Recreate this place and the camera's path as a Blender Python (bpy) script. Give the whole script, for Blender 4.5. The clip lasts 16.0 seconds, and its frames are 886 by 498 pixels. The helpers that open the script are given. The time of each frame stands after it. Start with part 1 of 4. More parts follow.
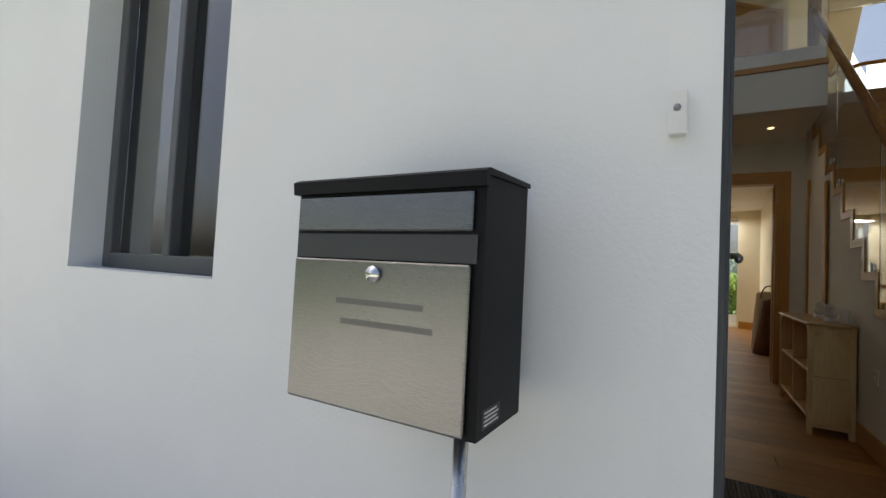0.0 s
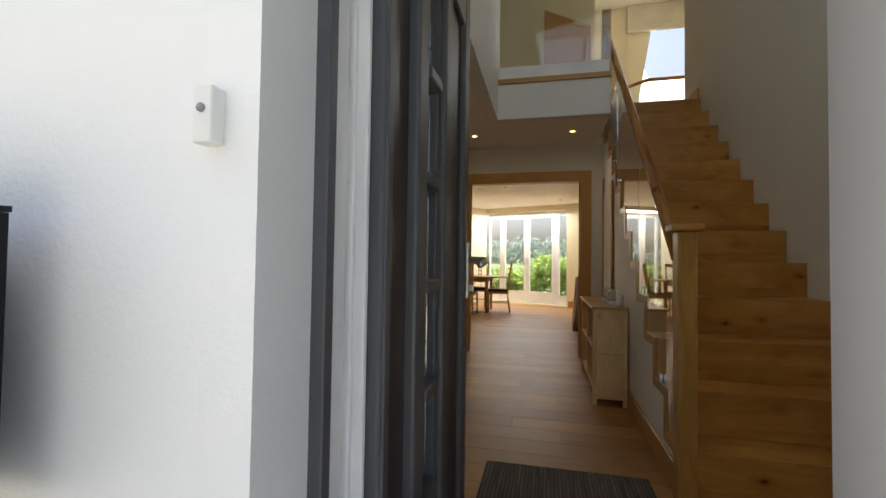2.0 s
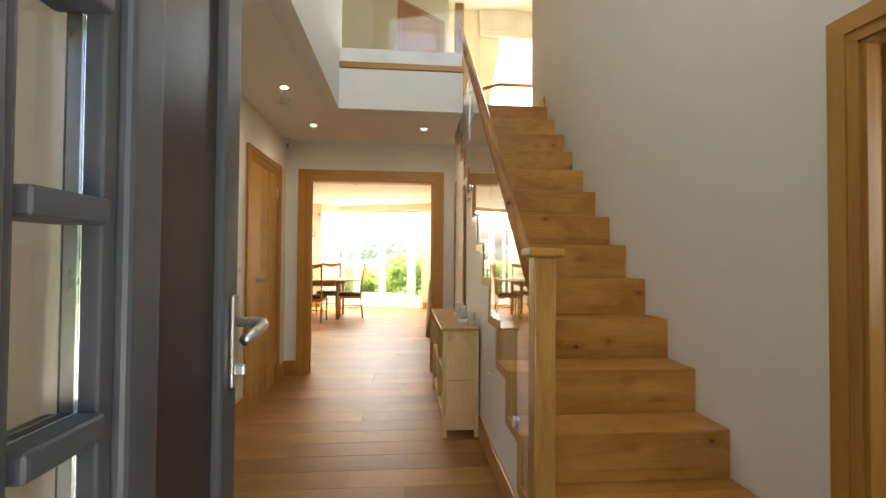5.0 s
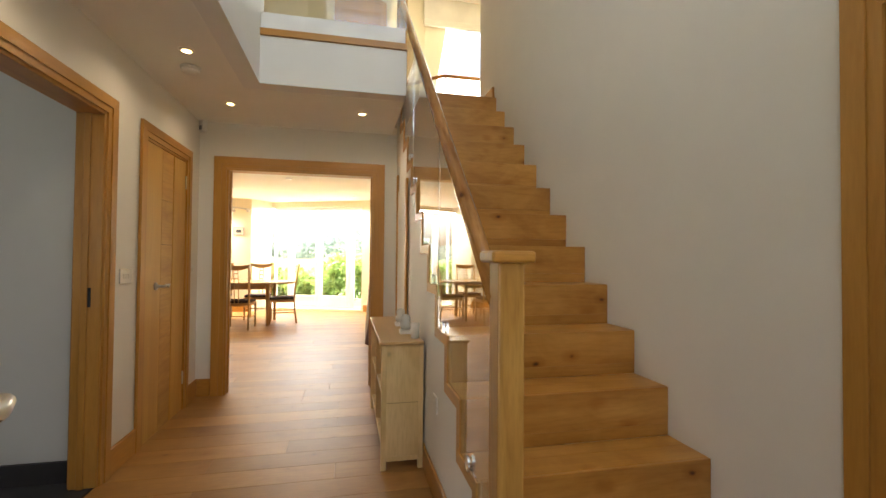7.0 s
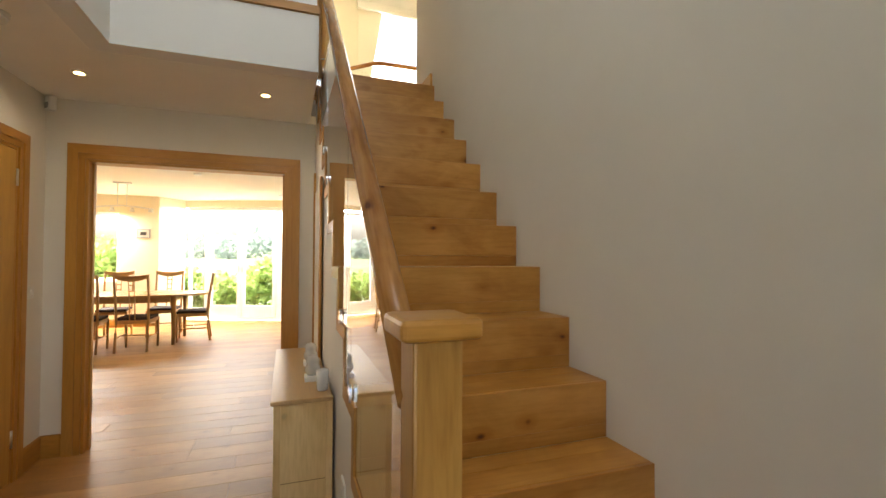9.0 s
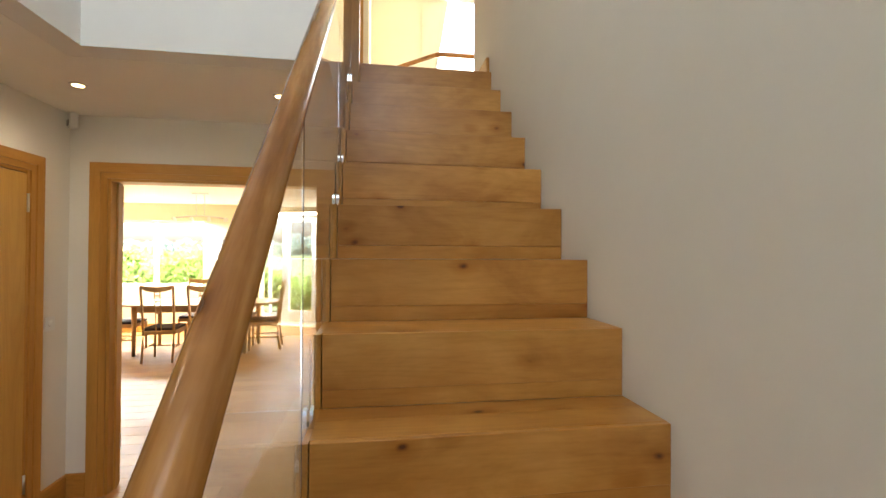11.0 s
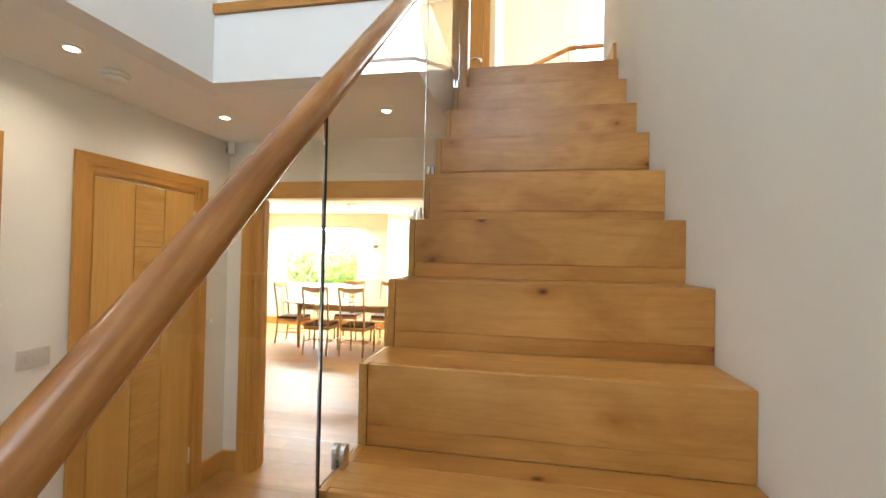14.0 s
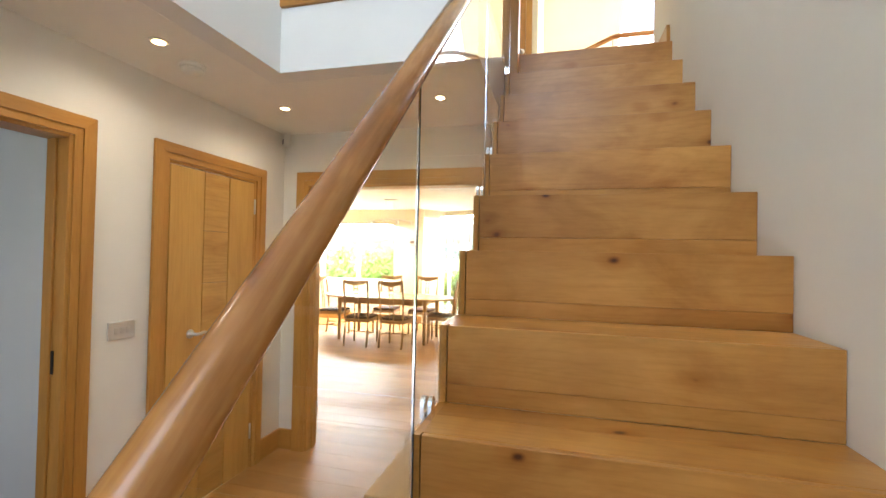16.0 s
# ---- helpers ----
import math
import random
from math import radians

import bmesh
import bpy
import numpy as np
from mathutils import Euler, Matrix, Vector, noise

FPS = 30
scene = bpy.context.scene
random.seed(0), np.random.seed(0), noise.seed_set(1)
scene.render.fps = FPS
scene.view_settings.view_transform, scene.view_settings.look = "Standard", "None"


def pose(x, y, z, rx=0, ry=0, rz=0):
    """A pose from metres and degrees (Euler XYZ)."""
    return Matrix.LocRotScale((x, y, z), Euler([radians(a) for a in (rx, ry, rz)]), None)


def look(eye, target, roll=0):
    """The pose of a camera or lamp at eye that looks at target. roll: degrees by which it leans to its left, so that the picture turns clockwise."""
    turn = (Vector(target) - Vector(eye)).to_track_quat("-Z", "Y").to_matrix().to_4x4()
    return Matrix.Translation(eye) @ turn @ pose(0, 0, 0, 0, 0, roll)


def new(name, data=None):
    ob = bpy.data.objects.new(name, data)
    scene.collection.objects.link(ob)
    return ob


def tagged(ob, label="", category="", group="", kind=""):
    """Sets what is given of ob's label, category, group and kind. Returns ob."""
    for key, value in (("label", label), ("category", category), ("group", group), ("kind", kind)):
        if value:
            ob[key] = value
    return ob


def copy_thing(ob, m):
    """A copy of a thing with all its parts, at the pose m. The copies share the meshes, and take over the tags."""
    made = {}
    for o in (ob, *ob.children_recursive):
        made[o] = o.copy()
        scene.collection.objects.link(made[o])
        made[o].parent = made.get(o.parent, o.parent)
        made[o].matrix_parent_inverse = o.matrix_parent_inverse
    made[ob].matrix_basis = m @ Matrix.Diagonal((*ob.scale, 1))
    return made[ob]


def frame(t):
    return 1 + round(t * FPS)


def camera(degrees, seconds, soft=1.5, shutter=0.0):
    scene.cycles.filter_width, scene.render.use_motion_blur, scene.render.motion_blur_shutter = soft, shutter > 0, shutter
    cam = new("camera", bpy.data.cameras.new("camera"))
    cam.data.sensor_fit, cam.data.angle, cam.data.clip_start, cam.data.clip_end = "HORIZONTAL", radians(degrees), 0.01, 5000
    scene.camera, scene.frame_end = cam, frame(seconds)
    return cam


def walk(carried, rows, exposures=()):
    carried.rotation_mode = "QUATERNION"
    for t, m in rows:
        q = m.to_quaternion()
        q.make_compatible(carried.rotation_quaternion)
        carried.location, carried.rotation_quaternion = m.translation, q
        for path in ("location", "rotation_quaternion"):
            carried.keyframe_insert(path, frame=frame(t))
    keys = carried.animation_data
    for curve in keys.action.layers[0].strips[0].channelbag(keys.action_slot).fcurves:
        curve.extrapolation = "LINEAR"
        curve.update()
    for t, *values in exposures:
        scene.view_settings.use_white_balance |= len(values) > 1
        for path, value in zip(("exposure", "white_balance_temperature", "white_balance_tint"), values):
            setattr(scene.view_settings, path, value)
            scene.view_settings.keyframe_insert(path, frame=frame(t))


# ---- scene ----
cam = camera(90.3, 16.0)
PATH = [
    (0, (-0.062, -0.126, 0.961), (-1.054, 1.609, 1.044), 2.9),
    (0.5, (0.029, -0.056, 0.985), (-0.905, 1.712, 1.025), 2.3),
    (1, (0.111, 0.023, 0.987), (-0.711, 1.845, 1.064), 1.6),
    (1.2, (0.149, 0.059, 0.998), (-0.628, 1.901, 1.057), 1.1),
    (1.5, (0.2, 0.104, 1.014), (-0.457, 1.993, 1.063), 1.1),
    (1.7, (0.224, 0.126, 1.024), (-0.351, 2.042, 1.077), 1.0),
    (2, (0.259, 0.16, 1.039), (-0.198, 2.107, 1.097), 0.8),
    (2.5, (0.301, 0.221, 1.065), (0.044, 2.204, 1.11), 1.0),
    (3, (0.34, 0.328, 1.086), (0.238, 2.325, 1.136), 0.5),
    (3.5, (0.342, 0.449, 1.112), (0.357, 2.449, 1.157), 0.5),
    (4, (0.343, 0.54, 1.149), (0.422, 2.538, 1.19), 0.4),
    (6.5, (0.373, 0.969, 1.194), (0.715, 2.94, 1.237), 0.6),
    (7, (0.397, 1.091, 1.2), (0.824, 3.045, 1.241), 0.5),
    (7.5, (0.426, 1.234, 1.215), (0.973, 3.157, 1.258), 0.5),
    (8, (0.471, 1.349, 1.25), (1.152, 3.229, 1.291), 0.3),
    (10.5, (0.942, 2.104, 1.442), (1.468, 4.033, 1.473), 0.2),
    (11, (1.027, 2.201, 1.506), (1.325, 4.179, 1.53), 0.3),
    (11.5, (1.138, 2.289, 1.557), (1.174, 4.289, 1.588), 0.5),
    (12, (1.219, 2.349, 1.577), (1.063, 4.342, 1.614), 1.0),
    (12.5, (1.269, 2.376, 1.587), (1.002, 4.358, 1.62), 0.9),
    (13, (1.295, 2.387, 1.583), (0.974, 4.36, 1.62), 1.1),
    (14.5, (1.269, 2.386, 1.544), (0.867, 4.345, 1.577), 1.1),
    (15.2, (1.241, 2.372, 1.506), (0.782, 4.318, 1.541), 1.2),
    (16, (1.166, 2.31, 1.468), (0.662, 4.245, 1.498), 1.2),
]
walk(cam, [(t, look(eye, target, roll)) for t, eye, target, roll in PATH],
     exposures=[(0.0, 0.62, 6500, 7), (0.6, 0.67, 6500, 7), (1.0, 1.0, 6500, 8), (1.3, 1.15, 6500, 8), (1.7, 1.3, 6600, 8), (2.5, 1.7, 6800, 8), (3.0, 2.32, 6650, 8), (3.5, 2.65, 6550, 7), (4.0, 2.9, 6600, 7),
                (6.5, 2.95, 6850, 8), (8.0, 2.8, 6850, 8), (10.5, 2.97, 6550, 8), (11.0, 3.25, 6400, 8), (12.0, 3.55, 6250, 8), (13.0, 3.65, 6050, 8), (16.0, 3.68, 5750, 8)])

# ---- world, sun and window light ----
world = bpy.data.worlds.new("world")
scene.world = world
world.use_nodes = True
SUN_EL, SUN_AZ = 61.0, -62.0      # degrees above the horizon; from +y towards +x
wt = world.node_tree
sky = wt.nodes.new("ShaderNodeTexSky")
sky.sky_type = 'NISHITA'
sky.sun_disc = False
sky.sun_elevation = radians(SUN_EL)
sky.dust_density, sky.air_density = 6.5, 0.7
sky.sun_rotation = radians(SUN_AZ)
wt.links.new(sky.outputs["Color"], wt.nodes["Background"].inputs["Color"])
wt.nodes["Background"].inputs["Strength"].default_value = 0.15

sun_data = bpy.data.lights.new("sun", 'SUN')
sun_data.energy, sun_data.angle, sun_data.color = 5.0, radians(0.55), (1.0, 0.95, 0.86)
sun_ob = new("sun", sun_data)
_el, _az = radians(SUN_EL), radians(SUN_AZ)
_from = Vector((math.sin(_az) * math.cos(_el), math.cos(_az) * math.cos(_el), math.sin(_el)))
sun_ob.matrix_world = look(_from * 30, (0, 0, 0))


def window_light(name, eye, target, w, h, watts, colour=(1.0, 0.97, 0.92)):
    data = bpy.data.lights.new(name, 'AREA')
    data.shape, data.size, data.size_y, data.energy, data.color = 'RECTANGLE', w, h, watts, colour
    ob = new(name, data)
    ob.matrix_world = look(eye, target)
    return ob


# ---- materials ----
def material(name):
    m = bpy.data.materials.new(name)
    m.use_nodes = True
    return m, m.node_tree, m.node_tree.nodes["Principled BSDF"]


def node(nt, kind, **inputs):
    n = nt.nodes.new(kind)
    for k, v in inputs.items():
        key = k.replace("_", " ")
        if isinstance(v, bpy.types.NodeSocket):
            nt.links.new(v, n.inputs[key])
        else:
            n.inputs[key].default_value = v
    return n


def ramp(nt, fac, stops):
    n = nt.nodes.new("ShaderNodeValToRGB")
    while len(n.color_ramp.elements) < len(stops):
        n.color_ramp.elements.new(0.5)
    for e, (p, c) in zip(n.color_ramp.elements, stops):
        e.position, e.color = p, (*c, 1) if len(c) == 3 else c
    nt.links.new(fac, n.inputs["Fac"])
    return n.outputs["Color"]


def blend(nt, kind, fac, a, b):
    n = nt.nodes.new("ShaderNodeMix")
    n.data_type, n.blend_type = 'RGBA', kind
    for sock, v in ((n.inputs[0], fac), (n.inputs[6], a), (n.inputs[7], b)):
        if isinstance(v, bpy.types.NodeSocket):
            nt.links.new(v, sock)
        else:
            sock.default_value = (*v, 1) if isinstance(v, tuple) else v
    return n.outputs[2]


def bump(nt, bsdf, height, strength, distance):
    n = node(nt, "ShaderNodeBump", Height=height, Strength=strength, Distance=distance)
    nt.links.new(n.outputs["Normal"], bsdf.inputs["Normal"])


def mapped(nt, scale, vary=True):
    """Object coordinates, stretched, and shifted for each piece."""
    co = nt.nodes.new("ShaderNodeTexCoord").outputs["Object"]
    if vary:
        rnd = nt.nodes.new("ShaderNodeObjectInfo").outputs["Random"]
        sh = nt.nodes.new("ShaderNodeVectorMath")
        sh.operation = 'MULTIPLY_ADD'
        comb = node(nt, "ShaderNodeCombineXYZ", X=rnd, Y=rnd, Z=rnd)
        nt.links.new(comb.outputs[0], sh.inputs[0])
        sh.inputs[1].default_value = (17.0, 31.0, 23.0)
        nt.links.new(co, sh.inputs[2])
        co = sh.outputs[0]
    return node(nt, "ShaderNodeMapping", Vector=co, Scale=scale).outputs[0]


def wood(name, light, dark, axis, rough=0.38, knots=0.0, tone=0.16, coat=0.0, grain=1.0, cathedral=0.0, size=1.0, mottle=0.0, gloss=0.5):
    """Lacquered timber with grain along axis, tone changes from board to board, and knots."""
    m, nt, bs = material(name)
    g = {"x": (0.9, 9, 9), "y": (9, 0.9, 9), "z": (9, 9, 0.9)}[axis]
    f = tuple(v * 12 for v in g)
    broad = node(nt, "ShaderNodeTexNoise", Vector=mapped(nt, tuple(v * 0.42 * size for v in g)), Scale=1.0, Detail=4.0, Roughness=0.55, Distortion=1.1)
    fine = node(nt, "ShaderNodeTexNoise", Vector=mapped(nt, f), Scale=1.0, Detail=3.0, Roughness=0.6)
    col = ramp(nt, broad.outputs["Fac"], [(0.28, dark), (0.5, tuple(0.45 * a + 0.55 * b for a, b in zip(dark, light))), (0.72, light)])
    pore = ramp(nt, fine.outputs["Fac"], [(0.32, (0.8, 0.75, 0.68)), (0.58, (1, 1, 1))])
    col = blend(nt, 'MULTIPLY', 0.75 * grain, col, pore)
    if cathedral:
        # arched growth rings, drawn out along the board
        c = {"x": (0.55, 6.5, 6.5), "y": (6.5, 0.55, 6.5), "z": (6.5, 6.5, 0.55)}[axis]
        ring = nt.nodes.new("ShaderNodeTexNoise")
        nt.links.new(mapped(nt, c), ring.inputs["Vector"])
        ring.inputs["Scale"].default_value, ring.inputs["Detail"].default_value = 0.9, 1.0
        saw = nt.nodes.new("ShaderNodeMath")
        saw.operation = 'MULTIPLY'
        nt.links.new(ring.outputs["Fac"], saw.inputs[0])
        saw.inputs[1].default_value = 17.0
        fr = nt.nodes.new("ShaderNodeMath")
        fr.operation = 'PINGPONG'
        nt.links.new(saw.outputs[0], fr.inputs[0])
        fr.inputs[1].default_value = 0.5
        lines = ramp(nt, fr.outputs[0], [(0.0, (0.8, 0.72, 0.6)), (0.16, (0.93, 0.9, 0.84)), (0.42, (1, 1, 1))])
        col = blend(nt, 'MULTIPLY', cathedral, col, lines)
    if knots:
        k = {"x": (5.0, 7.0, 8.0), "y": (7.0, 5.0, 8.0), "z": (7.0, 8.0, 5.0)}[axis]
        warp = node(nt, "ShaderNodeTexNoise", Vector=mapped(nt, (9, 9, 9)), Scale=1.0, Detail=2.0)
        base = mapped(nt, k)
        add = nt.nodes.new("ShaderNodeVectorMath")
        add.operation = 'MULTIPLY_ADD'
        nt.links.new(warp.outputs["Color"], add.inputs[0])
        add.inputs[1].default_value = (0.22, 0.22, 0.22)
        nt.links.new(base, add.inputs[2])
        vor = node(nt, "ShaderNodeTexVoronoi", Vector=add.outputs[0], Scale=0.9)
        spot = ramp(nt, vor.outputs["Distance"], [(0.035, (0.16, 0.075, 0.035)), (0.065, (0.5, 0.35, 0.2)), (0.1, (0.8, 0.68, 0.5)), (0.28, (1, 1, 1))])
        col = blend(nt, 'MULTIPLY', knots, col, spot)
        patch = node(nt, "ShaderNodeTexNoise", Vector=mapped(nt, tuple(v * 0.32 for v in k)), Scale=1.0, Detail=3.0, Roughness=0.6, Distortion=0.8)
        shade = ramp(nt, patch.outputs["Fac"], [(0.34, (0.76, 0.65, 0.48)), (0.58, (1.0, 1.0, 1.0))])
        col = blend(nt, 'MULTIPLY', 0.6, col, shade)
    if mottle:
        # pale and dark figure across the grain, and short flecks
        q = {"x": (2.6, 1.3, 5.0), "y": (1.3, 2.6, 5.0), "z": (5.0, 5.0, 2.6)}[axis]
        fig = node(nt, "ShaderNodeTexNoise", Vector=mapped(nt, q), Scale=1.0, Detail=5.0, Roughness=0.62, Distortion=0.6)
        col = blend(nt, 'MULTIPLY', mottle, col, ramp(nt, fig.outputs["Fac"], [(0.3, (0.74, 0.66, 0.52)), (0.48, (0.97, 0.96, 0.93)), (0.7, (1.16, 1.2, 1.34))]))
        fleck = node(nt, "ShaderNodeTexNoise", Vector=mapped(nt, tuple(v * 9 for v in g)), Scale=1.0, Detail=2.0, Roughness=0.7, Distortion=0.4)
        col = blend(nt, 'MULTIPLY', mottle, col, ramp(nt, fleck.outputs["Fac"], [(0.34, (0.93, 0.9, 0.85)), (0.5, (1, 1, 1)), (0.68, (1.04, 1.05, 1.08))]))
    bs.inputs["Specular IOR Level"].default_value = gloss
    rnd = nt.nodes.new("ShaderNodeObjectInfo").outputs["Random"]
    lo, hi = 1 - tone, 1 + tone * 0.6
    col = blend(nt, 'MULTIPLY', 1.0, col, ramp(nt, rnd, [(0.0, (lo, lo * 0.97, lo * 0.93)), (1.0, (hi, hi, hi))]))
    nt.links.new(col, bs.inputs["Base Color"])
    rr = node(nt, "ShaderNodeMapRange", Value=fine.outputs["Fac"], To_Min=rough - 0.07, To_Max=rough + 0.1)
    nt.links.new(rr.outputs[0], bs.inputs["Roughness"])
    bs.inputs["Coat Weight"].default_value = coat
    bs.inputs["Coat Roughness"].default_value = 0.22
    bump(nt, bs, fine.outputs["Fac"], 0.12, 0.002)
    return m


def plaster(name, colour, rough=0.75, relief=0.06, scale=55.0, dirt=0.05):
    m, nt, bs = material(name)
    n1 = node(nt, "ShaderNodeTexNoise", Vector=mapped(nt, (1, 1, 1), False), Scale=1.6, Detail=5.0, Roughness=0.6)
    n2 = node(nt, "ShaderNodeTexNoise", Vector=mapped(nt, (1, 1, 1), False), Scale=scale, Detail=3.0, Roughness=0.65)
    lo = tuple(c * (1 - dirt) for c in colour)
    nt.links.new(ramp(nt, n1.outputs["Fac"], [(0.3, lo), (0.68, colour)]), bs.inputs["Base Color"])
    bs.inputs["Roughness"].default_value = rough
    bump(nt, bs, n2.outputs["Fac"], relief, 0.01)
    return m


def paint(name, colour, rough=0.45, metal=0.0, wear=0.08, scale=30.0, aniso=(1, 1, 1), bumpy=0.02):
    m, nt, bs = material(name)
    n = node(nt, "ShaderNodeTexNoise", Vector=mapped(nt, aniso), Scale=scale, Detail=4.0, Roughness=0.6)
    n0 = node(nt, "ShaderNodeTexNoise", Vector=mapped(nt, (1, 1, 1)), Scale=3.0, Detail=3.0)
    lo, hi = tuple(c * (1 - wear) for c in colour), tuple(min(1, c * (1 + wear)) for c in colour)
    nt.links.new(ramp(nt, n0.outputs["Fac"], [(0.3, lo), (0.7, hi)]), bs.inputs["Base Color"])
    rr = node(nt, "ShaderNodeMapRange", Value=n.outputs["Fac"], To_Min=max(0.03, rough - 0.08), To_Max=rough + 0.08)
    nt.links.new(rr.outputs[0], bs.inputs["Roughness"])
    bs.inputs["Metallic"].default_value = metal
    bump(nt, bs, n.outputs["Fac"], bumpy, 0.002)
    return m


def glass(name, tint=(0.97, 0.99, 0.98), rough=0.0):
    m, nt, bs = material(name)
    bs.inputs["Base Color"].default_value = (*tint, 1)
    bs.inputs["Roughness"].default_value = rough
    bs.inputs["Transmission Weight"].default_value = 1.0
    bs.inputs["IOR"].default_value = 1.5
    return m


def lamp_glow(name, colour, strength):
    m, nt, bs = material(name)
    bs.inputs["Base Color"].default_value = (*colour, 1)
    bs.inputs["Emission Color"].default_value = (*colour, 1)
    bs.inputs["Emission Strength"].default_value = strength
    return m


OAK_L, OAK_D = (0.55, 0.275, 0.055), (0.435, 0.206, 0.038)
oak_step = wood("oak_step", (0.625, 0.325, 0.08), (0.46, 0.208, 0.042), "x", rough=0.34, knots=1.0, tone=0.12, cathedral=0.3, grain=0.25, mottle=0.8)
door_z = wood("oak_door_upright", (0.6, 0.345, 0.085), (0.48, 0.26, 0.058), "z", rough=0.36, tone=0.04, cathedral=0.3, grain=0.35, size=1.5)
door_x = wood("oak_door_across", (0.62, 0.36, 0.095), (0.46, 0.245, 0.055), "x", rough=0.36, tone=0.2, cathedral=0.5, grain=0.5, size=1.5, mottle=0.5)
glass_edge = paint("polished_glass_edge", (0.03, 0.045, 0.04), rough=0.1)
oak_floor = wood("oak_floor", (0.45, 0.237, 0.07), (0.34, 0.165, 0.044), "x", rough=0.42, knots=0.5, tone=0.22, mottle=0.4, gloss=0.5)
oak_z = wood("oak_upright", OAK_L, OAK_D, "z", rough=0.36, tone=0.06)
oak_y = wood("oak_long", OAK_L, OAK_D, "y", rough=0.36, tone=0.06)
oak_x = wood("oak_across", OAK_L, OAK_D, "x", rough=0.36, tone=0.06)
frame_z = wood("oak_frame_upright", (0.545, 0.278, 0.06), (0.41, 0.194, 0.038), "z", rough=0.36, tone=0.05, grain=0.6, size=2.0)
frame_x = wood("oak_frame_across", (0.545, 0.278, 0.06), (0.41, 0.194, 0.038), "x", rough=0.36, tone=0.05, grain=0.6, size=2.0)
oak_rail = wood("oak_rail", (0.58, 0.295, 0.085), (0.3, 0.12, 0.028), "x", rough=0.2, knots=0.85, tone=0.05, cathedral=0.6, size=4.0, mottle=0.6)
newel_wood = wood("newel_oak", (0.58, 0.325, 0.08), (0.4, 0.2, 0.043), "z", rough=0.36, tone=0.05, size=3.0, cathedral=0.7)
pine = wood("pale_beech", (0.9, 0.68, 0.34), (0.76, 0.53, 0.235), "z", rough=0.42, knots=0.35, tone=0.05, grain=0.6)
pine_top = wood("beech_top", (0.6, 0.4, 0.18), (0.46, 0.28, 0.11), "y", rough=0.3, tone=0.05, grain=0.6)
chair_wood = wood("chair_beech", (0.5, 0.29, 0.1), (0.38, 0.21, 0.07), "z", rough=0.4, tone=0.08, grain=0.6)
table_wood = wood("table_beech", (0.5, 0.3, 0.11), (0.4, 0.225, 0.078), "x", rough=0.25, tone=0.05, grain=0.6)
wall_paint = plaster("wall_paint", (0.80, 0.765, 0.69), relief=0.03)
white_paint = plaster("white_paint", (0.85, 0.84, 0.81), relief=0.03)
dining_paint = plaster("dining_paint", (0.82, 0.74, 0.55), relief=0.03)
ceiling_paint = plaster("ceiling_paint", (0.92, 0.9, 0.845), relief=0.03)
render_coat = plaster("render_coat", (0.84, 0.84, 0.82), relief=0.13, scale=110.0, dirt=0.04)
grey_wall = plaster("grey_wall", (0.68, 0.68, 0.665), relief=0.03)
grey_pvc = paint("grey_frame", (0.085, 0.087, 0.092), rough=0.42)
white_pvc = paint("white_frame", (0.8, 0.8, 0.79), rough=0.35)
dark_panel = paint("dark_panel", (0.035, 0.028, 0.026), rough=0.35)
black_seal = paint("black_seal", (0.012, 0.012, 0.013), rough=0.6)
black_metal = paint("black_powder_coat", (0.006, 0.006, 0.007), rough=0.55, bumpy=0.05, scale=300)
black_metal.node_tree.nodes["Principled BSDF"].inputs["Specular IOR Level"].default_value = 0.22
keep_steel = paint("keep_steel", (0.2, 0.19, 0.18), rough=0.3, metal=0.9)
steel = paint("brushed_steel", (0.25, 0.247, 0.245), rough=0.29, metal=1.0, scale=60, aniso=(1, 1, 40), bumpy=0.05)
chrome = paint("polished_chrome", (0.72, 0.72, 0.72), rough=0.14, metal=1.0)
satin = paint("satin_nickel", (0.66, 0.65, 0.63), rough=0.3, metal=1.0)
plate_grey = paint("plate_grey", (0.6, 0.585, 0.56), rough=0.35, metal=0.5)
white_plastic = paint("white_plastic", (0.78, 0.77, 0.73), rough=0.35)
slot_grey = paint("slot_grey", (0.045, 0.046, 0.048), rough=0.4)
engraved = paint("engraved_steel", (0.16, 0.158, 0.155), rough=0.45, metal=0.8)
grey_plastic = paint("grey_plastic", (0.25, 0.25, 0.26), rough=0.4)
seat_cloth = paint("seat_cloth", (0.055, 0.033, 0.03), rough=0.85, wear=0.25, scale=220, bumpy=0.3)
mat_pile = paint("mat_pile", (0.13, 0.11, 0.092), rough=0.95, wear=0.35, scale=260, bumpy=0.7)
dark_tile = paint("dark_tile", (0.05, 0.05, 0.055), rough=0.4, wear=0.2)
dark_skirt = paint("dark_skirting", (0.035, 0.033, 0.035), rough=0.5)
clear_glass = glass("clear_glass")
stair_glass = glass("stair_glass", (0.93, 0.97, 0.95))
ornament_glass = paint("ornament_ceramic", (0.62, 0.6, 0.56), rough=0.15, wear=0.15)
linen = paint("linen", (0.62, 0.56, 0.46), rough=0.9, wear=0.1, scale=200, bumpy=0.2)
brown_cloth = paint("brown_cloth", (0.13, 0.055, 0.03), rough=0.85, wear=0.2, scale=200, bumpy=0.2)
blind_cloth = paint("blind_cloth", (0.72, 0.68, 0.58), rough=0.9, scale=200, bumpy=0.1)
glow_warm = lamp_glow("downlight_glow", (1.0, 0.72, 0.3), 2.2)
